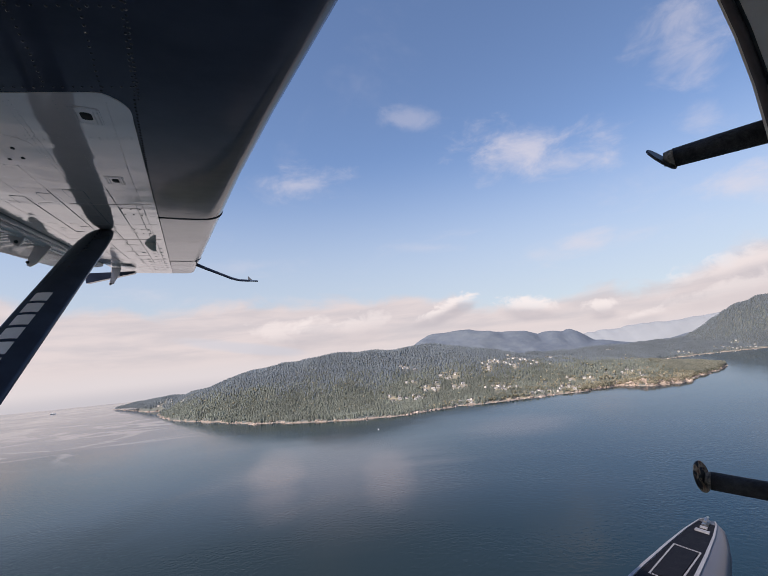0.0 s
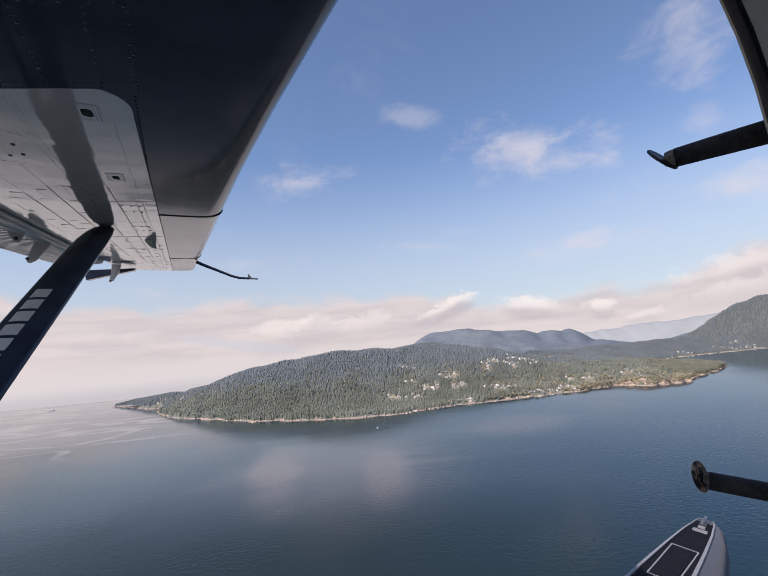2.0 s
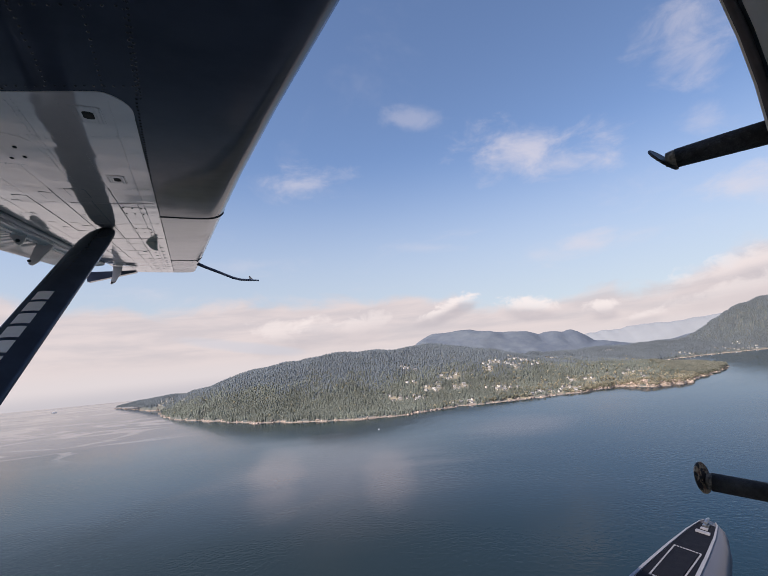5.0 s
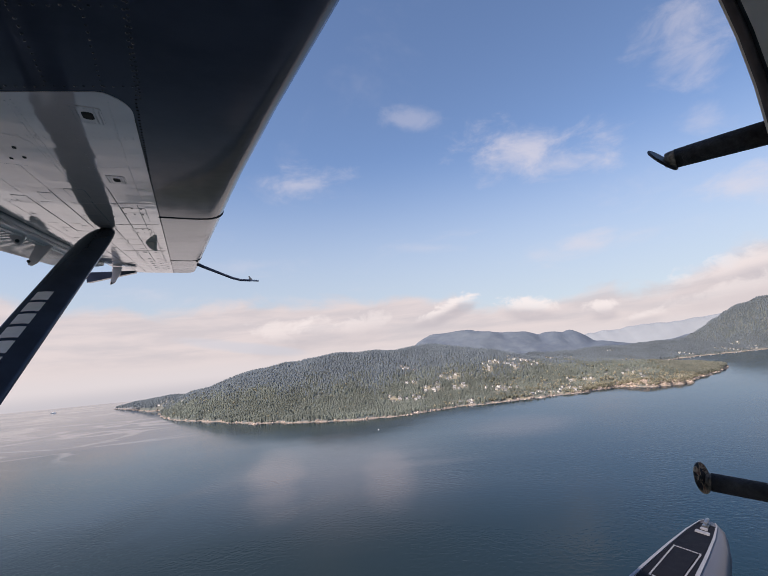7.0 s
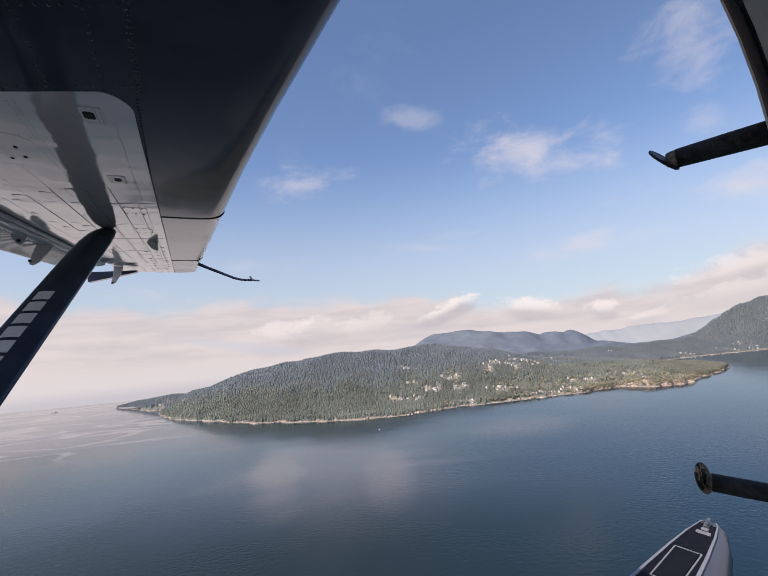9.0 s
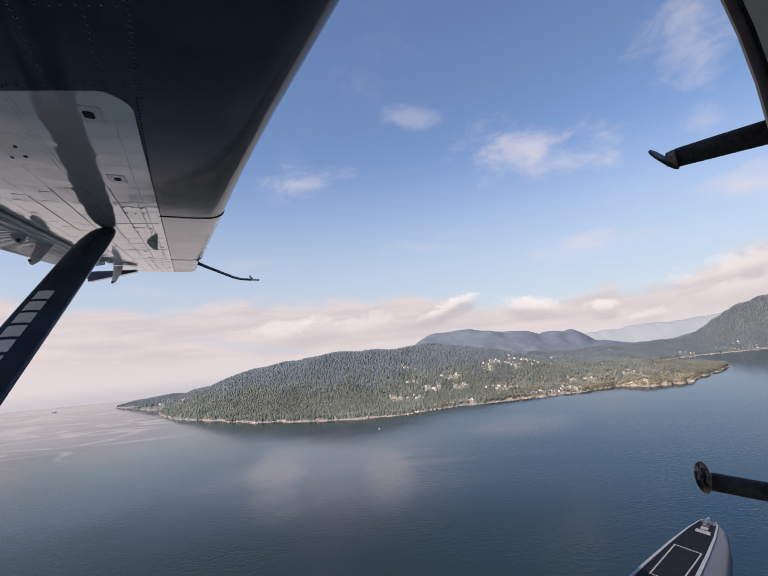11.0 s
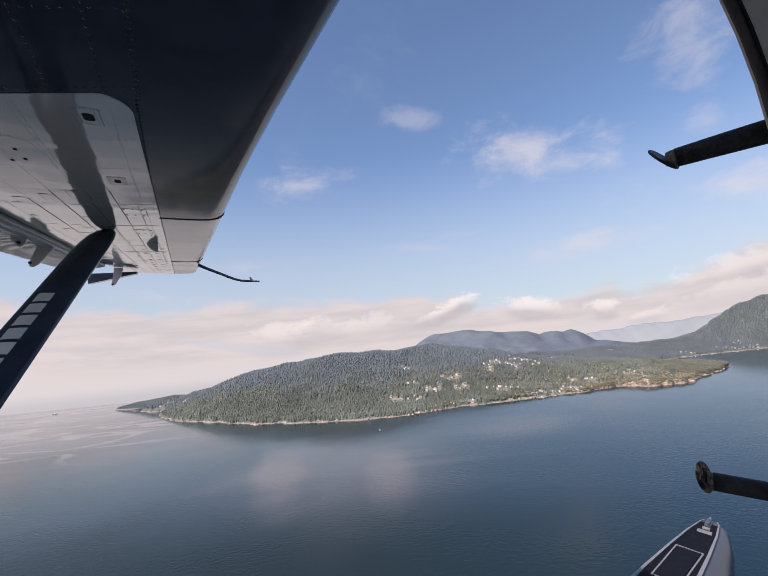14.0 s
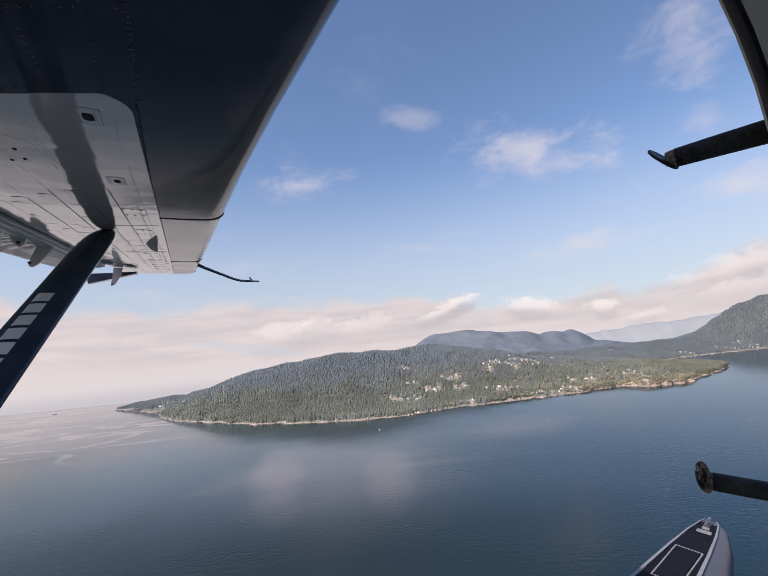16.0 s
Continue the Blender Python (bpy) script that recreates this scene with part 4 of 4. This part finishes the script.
for y in (2.575, 3.25, 4.0, 4.9, 5.9):                     # doublers over the outer ribs
    bm = bmesh.new()
    for x0 in np.arange(-0.88, -0.14, 0.125):
        a, b2 = 0.40 * min(0.25, max(0.0, -0.10 - x0)) + 0.2 * max(0.0, -0.35 - x0), 0.40 * min(0.25, max(0.0, -0.225 + 0.25 - x0 - 0.25)) + 0.2 * max(0.0, -0.475 - x0)
        slab(bm, [(x0, y + a - 0.012), (x0 + 0.124, y + b2 - 0.012), (x0 + 0.124, y + b2 + 0.012), (x0, y + a + 0.012)], under(x0) - 0.0032, under(x0) - 0.0012)
    part("rib_doubler", bm, white, wing)
for x, y0 in ((-0.205, 2.62), (-0.292, 2.30), (-0.402, 2.62), (-0.53, 2.40), (-0.66, 2.62)):      # lapped skin edges along the span
    part("skin_lap", slab(bmesh.new(), [(x - 0.0011, y0), (x + 0.0011, y0), (x + 0.0011, TIP - 0.1), (x - 0.0011, TIP - 0.1)], under(x) - 0.0036, under(x) - 0.0012), cover_line, wing)

# half-round vent scoop, open to the front
bm = bmesh.new()
arc = [radians(180 + 180 * k / 10) for k in range(11)]
rings = [[bm.verts.new((x, 4.30 + r * math.cos(a), 0.4975 + r * 0.95 * math.sin(a))) for a in arc] for x, r in ((-0.185, 0.072), (-0.205, 0.070), (-0.230, 0.054), (-0.250, 0.034), (-0.268, 0.008))]
for p, q in zip(rings, rings[1:]):
    for k in range(10):
        bm.faces.new((p[k], p[k + 1], q[k + 1], q[k]))
bm.faces.new(rings[0][::-1])
bm.faces.new(rings[-1])
part("vent_scoop", bm, scoop_paint, wing, "small pale half-round scoop under the wing")

# flap and aileron
FLAP = [(-0.925, 0.520), (-0.93, 0.485), (-1.0, 0.470), (-1.25, 0.470), (-1.50, 0.480), (-1.50, 0.488), (-1.2, 0.535), (-1.0, 0.545)]
part("flap", prism(bmesh.new(), FLAP, 0.34, 5.9), flap_paint, wing, "white slotted flap with ribbed skin")
part("aileron", prism(bmesh.new(), FLAP, 5.93, 7.0), flap_paint, wing, "white aileron")
part("aileron_tab", prism(bmesh.new(), [(-0.62, 0.47), (-0.62, 0.44), (-1.24, 0.285), (-1.26, 0.43)], 7.75, 8.0), navy, wing, "drooped navy tip of the aileron")
for k in range(26):
    y = 3.3 + 0.1 * k
    part("flap_rib", prism(bmesh.new(), [(-1.05, 0.470), (-1.05, 0.464), (-1.48, 0.473), (-1.48, 0.480)], y, y + 0.02), white, wing)
part("gap_strip", prism(bmesh.new(), [(-0.896, 0.515), (-0.896, 0.60), (-0.935, 0.60), (-0.935, 0.515)], 0.36, 6.99), seam, wing)
for x in (-0.95, -1.02):
    part("hinge_rod", prism(bmesh.new(), [(x, 0.478), (x + 0.02, 0.478), (x + 0.02, 0.462), (x, 0.462)], 1.3, 6.6), flap_paint, wing)


def bracket(y, pts, label="pale flap hinge bracket"):
    bm = prism(bmesh.new(), pts, y - 0.014, y + 0.014)
    bmesh.ops.bevel(bm, geom=bm.edges[:], offset=0.004, segments=1, affect="EDGES")
    b = part("hinge_bracket", bm, white, wing, label)
    x, z = pts[len(pts) // 2]
    bm = bmesh.new()
    bmesh.ops.create_cone(bm, segments=12, radius1=0.012, radius2=0.012, depth=0.05, cap_ends=True, matrix=Matrix.Translation((x + 0.01, y, z + 0.025)) @ Matrix.Rotation(radians(90), 4, "X"))
    part("hinge_bolt", bm, seam, b)


bracket(4.5, [(-0.94, 0.50), (-0.96, 0.46), (-1.06, 0.325), (-1.10, 0.298), (-1.125, 0.31), (-1.11, 0.37), (-1.07, 0.47), (-1.06, 0.50)])
bracket(3.9, [(-0.98, 0.49), (-0.99, 0.44), (-1.02, 0.398), (-1.04, 0.405), (-1.08, 0.46), (-1.08, 0.49)])
bracket(7.4, [(-0.76, 0.50), (-0.78, 0.40), (-0.85, 0.27), (-0.90, 0.242), (-0.912, 0.26), (-0.88, 0.38), (-0.88, 0.50)])


def tube(bm, pts, rads, sides=12, flat=1.0, wide=None):
    """A tapered tube along points; wide: the direction of its long section axis, flat: thickness over width."""
    pts = [Vector(p) for p in pts]
    rings = []
    for i, p in enumerate(pts):
        d = (pts[min(i + 1, len(pts) - 1)] - pts[max(i - 1, 0)]).normalized()
        u = (Vector(wide) if wide else Vector((0, 0, 1)) if abs(d.z) < 0.9 else Vector((1, 0, 0)))
        u = (u - d * u.dot(d)).normalized()
        v = d.cross(u)
        rings.append([bm.verts.new(p + u * rads[i] * math.cos(6.2832 * k / sides) + v * rads[i] * flat * math.sin(6.2832 * k / sides)) for k in range(sides)])
    for a, b in zip(rings, rings[1:]):
        for k in range(sides):
            bm.faces.new((a[k], a[(k + 1) % sides], b[(k + 1) % sides], b[k]))
    bm.faces.new(rings[0][::-1])
    bm.faces.new(rings[-1])
    return bm


# pitot mast at the leading edge
pitot = part("pitot_mast", tube(bmesh.new(), [(0.20, 6.6, 0.50), (0.30, 6.6, 0.455), (0.49, 6.6, 0.38), (0.66, 6.6, 0.312), (0.76, 6.6, 0.287), (0.90, 6.6, 0.28)], [0.022, 0.02, 0.018, 0.017, 0.016, 0.015]), navy, wing, "thin bent pitot tube", True)
part("pitot_head", tube(bmesh.new(), [(0.88, 6.6, 0.281), (1.01, 6.6, 0.277)], [0.013, 0.011]), steel, pitot)
part("pitot_fin", prism(bmesh.new(), [(0.88, 0.29), (0.93, 0.29), (0.885, 0.34), (0.87, 0.34)], 6.597, 6.603), steel, pitot)

# ---- wing strut ----
ST, SB = Vector((-0.473, 3.58, 0.50)), Vector((-0.597, 2.0, -0.235))
axis = (ST - SB).normalized()
low = ST - axis * ((3.58 - 0.30) / axis.y)
HALF, THIN = 0.0885, 0.36
wide = (Vector((1, 0, 0)) - axis * axis.x).normalized()
# towards the wing it draws in from the rear to a rounded end over a bare steel fitting
END = [(0.52, 0.000, 1.0), (0.32, 0.002, 0.97), (0.17, 0.008, 0.87), (0.085, 0.015, 0.72), (0.035, 0.021, 0.54), (0.010, 0.024, 0.32), (0.0, 0.025, 0.10)]
strut = part("wing_strut", tube(bmesh.new(), [low] + [ST - axis * d + wide * u for d, u, _ in END], [HALF] + [HALF * k for *_, k in END], 28, THIN, (1, 0, 0)), strut_navy, plane, "glossy navy streamlined wing strut with pale lettering bars", True)
part("strut_fitting", tube(bmesh.new(), [ST - axis * 0.10 + wide * 0.02, ST + axis * 0.04 + wide * 0.02], [0.022, 0.022], 14), steel, strut, "bare steel end fitting", True)
face = axis.cross(wide)
face = -face if face.dot(-SB) < 0 else face


def on_strut(d, u, lift):
    """A point d metres down the strut, u across it (-1 to 1), lifted off its face."""
    return ST - axis * d + wide * HALF * u + face * (HALF * THIN * math.sqrt(max(0.0, 1 - u * u)) + lift)


def bar(d0, d1, u0, u1):
    bm = bmesh.new()
    k = 5
    top = [[bm.verts.new(on_strut(d, u0 + (u1 - u0) * i / k, 0.0012)) for i in range(k + 1)] for d in (d0, d1)]
    for i in range(k):
        bm.faces.new((top[0][i], top[0][i + 1], top[1][i + 1], top[1][i]))
    g = bmesh.ops.extrude_face_region(bm, geom=bm.faces[:])
    bmesh.ops.translate(bm, verts=[v for v in g["geom"] if isinstance(v, bmesh.types.BMVert)], vec=-face * 0.002)
    part("lettering_bar", bm, lettering, strut)


for k in range(10):
    d = 1.135 + 0.114 * k
    bar(d, d + 0.088, -0.52, 0.20)
for k in range(14):
    bm = bmesh.new()
    bmesh.ops.create_icosphere(bm, subdivisions=1, radius=0.004, matrix=Matrix.Translation(on_strut(0.14 + 0.06 * k, 0.06 - 0.007 * k, 0.0)))
    part("screw", bm, hole, strut)

# ---- float ----
def build_float():
    bow, back = Vector((4.715, 2.79, 0)), Vector((-0.953, -0.303, 0))
    side = Vector((0.303, -0.953, 0))
    st = [(0.0, 0.04, -2.215), (0.08, 0.075, -2.215), (0.35, 0.115, -2.215), (0.75, 0.150, -2.215), (1.25, 0.182, -2.215), (1.9, 0.215, -2.215), (3.2, 0.26, -2.215), (5.5, 0.22, -2.215), (6.6, 0.08, -2.215)]
    bm = bmesh.new()
    rows = []
    for u, w, z in st:
        c = bow + back * u
        keel = 0.62 * min(1.0, 0.25 + u / 1.6)
        prof = ((1.0, 0.0), (1.75, -0.16), (2.05, -0.46), (0.0, -1.0), (-1.55, -0.48), (-1.45, -0.20), (-1.0, 0.0))
        rows.append([bm.verts.new(c + side * w * a + Vector((0, 0, z + keel * b))) for a, b in prof])
    for p, q in zip(rows, rows[1:]):
        for i in range(7):
            j = (i + 1) % 7
            bm.faces.new((p[i], p[j], q[j], q[i]))
    bm.faces.new(rows[0])
    bm.faces.new(rows[-1][::-1])
    body = part("float", bm, hull, plane, "pale grey aluminium float with a dark deck", True)

    def patch(name, u0, u1, a0, a1, lift, mat, label="", metres=False):
        """A strip of deck between two distances from the bow and two shares of its half width, or two distances from its middle."""
        bm = bmesh.new()
        us = sorted({u0, u1, *[s[0] for s in st if u0 < s[0] < u1]})
        hi, lo = [], []
        for u in us:
            w = float(np.interp(u, [s[0] for s in st], [s[1] for s in st]))
            z = float(np.interp(u, [s[0] for s in st], [s[2] for s in st]))
            w = 1.0 if metres else w
            c = bow + back * u
            for row, dz in ((hi, lift), (lo, 0.001)):
                row.append([bm.verts.new(c + side * w * a + Vector((0, 0, z + dz))) for a in (a0, a1)])
        for i in range(len(us) - 1):
            bm.faces.new((hi[i][0], hi[i][1], hi[i + 1][1], hi[i + 1][0]))
            bm.faces.new((hi[i][0], hi[i + 1][0], lo[i + 1][0], lo[i][0]))
            bm.faces.new((hi[i][1], lo[i][1], lo[i + 1][1], hi[i + 1][1]))
        for i in (0, -1):
            bm.faces.new((hi[i][0], lo[i][0], lo[i][1], hi[i][1]))
        return part(name, bm, mat, body, label)

    patch("deck", 0.10, 6.4, -0.86, 0.88, 0.006, deck, "dark non-slip float deck")
    patch("deck_edge", 0.02, 6.4, -1.02, -0.90, 0.012, white_line)
    patch("deck_edge", 0.02, 6.4, 0.86, 1.02, 0.012, white_line)
    for a in (-0.100, 0.100):       # dashed outline of the hatch
        for k in range(16):
            patch("hatch_dash", 0.752 + 0.038 * k, 0.782 + 0.038 * k, a - 0.006, a + 0.006, 0.010, white_line, metres=True)
    for u in (0.738, 1.352):
        for k in range(9):
            patch("hatch_dash", u, u + 0.013, -0.106 + 0.0236 * k, -0.088 + 0.0236 * k, 0.010, white_line, metres=True)
    patch("hatch", 0.765, 1.34, -0.088, 0.088, 0.013, deck, "dark hatch cover", True)
    patch("step_bar", 0.30, 0.34, -0.40, 0.62, 0.02, white_line)
    patch("step_bar", 0.22, 0.25, -0.25, 0.35, 0.02, white_line)
    patch("cleat_base", 0.08, 0.18, -0.3, 0.3, 0.02, steel)
    c = bow + back * 0.12 + Vector((0, 0, -2.19))
    part("cleat", tube(bmesh.new(), [c - back * 0.06 + Vector((0, 0, 0.02)), c + Vector((0, 0, 0.025)), c + back * 0.06 + Vector((0, 0, 0.02))], [0.012, 0.018, 0.012], 8), steel, body, "steel mooring cleat")


build_float()

# ---- steps on the fuselage side, just ahead of the window ----
def step(base, tip, r, flange, facing, gap, sink, taper, plate_mat, label):
    base, tip = Vector(base), Vector(tip)
    d = (tip - base).normalized()
    drop = Vector((0, 0, sink))
    s = part("step_peg", tube(bmesh.new(), [base, base.lerp(tip, 0.5) - drop * 0.5, tip - d * gap - drop], [r, r * (1 + taper) / 2, r * taper], 20), rubber, plane, label, True)
    bm = bmesh.new()
    n = Vector(facing).normalized()
    m = Matrix.Translation(tip + d * 0.005) @ n.to_track_quat("Z", "Y").to_matrix().to_4x4()
    bmesh.ops.create_cone(bm, segments=28, radius1=flange * 0.96, radius2=flange, depth=0.0035, cap_ends=True, matrix=m)
    bmesh.ops.bevel(bm, geom=bm.edges[:], offset=0.001, segments=1, affect="EDGES")
    part("flange", bm, plate_mat, s, "chipped round end plate")
    part("neck", tube(bmesh.new(), [tip - d * (gap + 0.001) - drop, tip - d * gap * 0.4 - drop * 0.8, tip + d * 0.002 - drop * 0.6], [r * taper * 0.96, r * taper * 0.9, r * 0.62], 16), worn, s, "rust-stained neck", True)


step((0.640, 0.300, 0.1932), (0.592, 0.392, 0.1815), 0.0146, 0.0228, (0.10, -0.70, 0.70), 0.010, 0.0022, 0.84, flange_paint, "black rubber-sleeved step peg with a flared end plate")
step((0.726, 0.295, -0.2595), (0.664, 0.396, -0.2545), 0.0120, 0.0212, (0.182, -0.939, 0.295), 0.005, 0.0032, 1.0, chipped, "worn black step peg with a round end plate")


# ---- fuselage side, window and cabin ----
def window_outline(grow):
    """The window's rim, with a wide sweep at its upper front; it stays below the cabin ceiling."""
    pts = []
    for cx, cz, r, a0 in ((0.2052, 0.0158, 0.430, 0), (-0.42, 0.2098, 0.236, 90), (-0.42, -0.30, 0.236, 180), (0.3992, -0.30, 0.236, 270)):
        for i in range(13):
            a = radians(a0 + 90 * i / 12)
            pts.append((cx + (r + grow) * math.cos(a), min(0.456, cz + (r + grow) * math.sin(a))))
    return pts


def ring(inner, outer, y0, y1):
    bm = bmesh.new()
    loops = [[bm.verts.new((x, y, z)) for x, z in o] for o, y in ((inner, y0), (outer, y0), (outer, y1), (inner, y1))]
    n = len(inner)
    for a, b in zip(loops, loops[1:] + loops[:1]):
        for i in range(n):
            j = (i + 1) % n
            bm.faces.new((a[i], a[j], b[j], b[i]))
    return bm


def wall_outline():
    """A rectangle with as many corners as the window's outline."""
    pts = []
    for x, z in window_outline(0.1):
        dx, dz = x + 0.03, z + 0.08
        k = min(1.55 / max(1e-6, abs(dx)), (0.55 if dz > 0 else 1.34) / max(1e-6, abs(dz)))
        pts.append((-0.03 + dx * k, -0.08 + dz * k))
    return pts


fus = part("fuselage_side", ring(window_outline(0.085), wall_outline(), 0.285, 0.310), navy, plane, "navy fuselage side round the window", True)
part("window_seal", ring(window_outline(-0.010), window_outline(-0.004), 0.268, 0.276), gasket, fus, "dark brown rubber window seal", True)
part("seal_lip", ring(window_outline(-0.0045), window_outline(0.000), 0.266, 0.277), hole, fus, "", True)
part("window_trim", ring(window_outline(-0.0005), wall_outline(), 0.261, 0.283), beige, fus, "beige moulded window surround", True)


def shell(grow, x0, x1, mat, name, label):
    """The rounded cabin tube, open on the window's side."""
    bm = bmesh.new()
    pts = [(0.31, 0.47 + grow)]
    for cy, cz, a0 in ((-1.05, 0.10, 90), (-1.05, -1.05, 180)):
        for i in range(9):
            a = radians(a0 + 90 * i / 8)
            pts.append((cy + (0.37 + grow) * math.cos(a), cz + (0.37 + grow) * math.sin(a)))
    pts.append((0.31, -1.42 - grow))
    rows = [[bm.verts.new((x, y, z)) for y, z in pts] for x in (x0, x1)]
    for i in range(len(pts) - 1):
        if pts[i][1] > 0.05 and pts[i + 1][1] < -0.5:      # the row of windows on the far side
            continue
        bm.faces.new((rows[0][i], rows[0][i + 1], rows[1][i + 1], rows[1][i]))
    bm.faces.new(rows[0])
    low = [v for v in rows[1] if v.co.z < -0.6]       # bulkhead under the windscreen
    bm.faces.new(low)
    return part(name, bm, mat, fus, label)


shell(0.0, -1.57, 1.51, lining, "cabin_lining", "plain beige cabin lining")
shell(0.024, -1.60, 1.54, navy, "fuselage_shell", "navy fuselage skin")
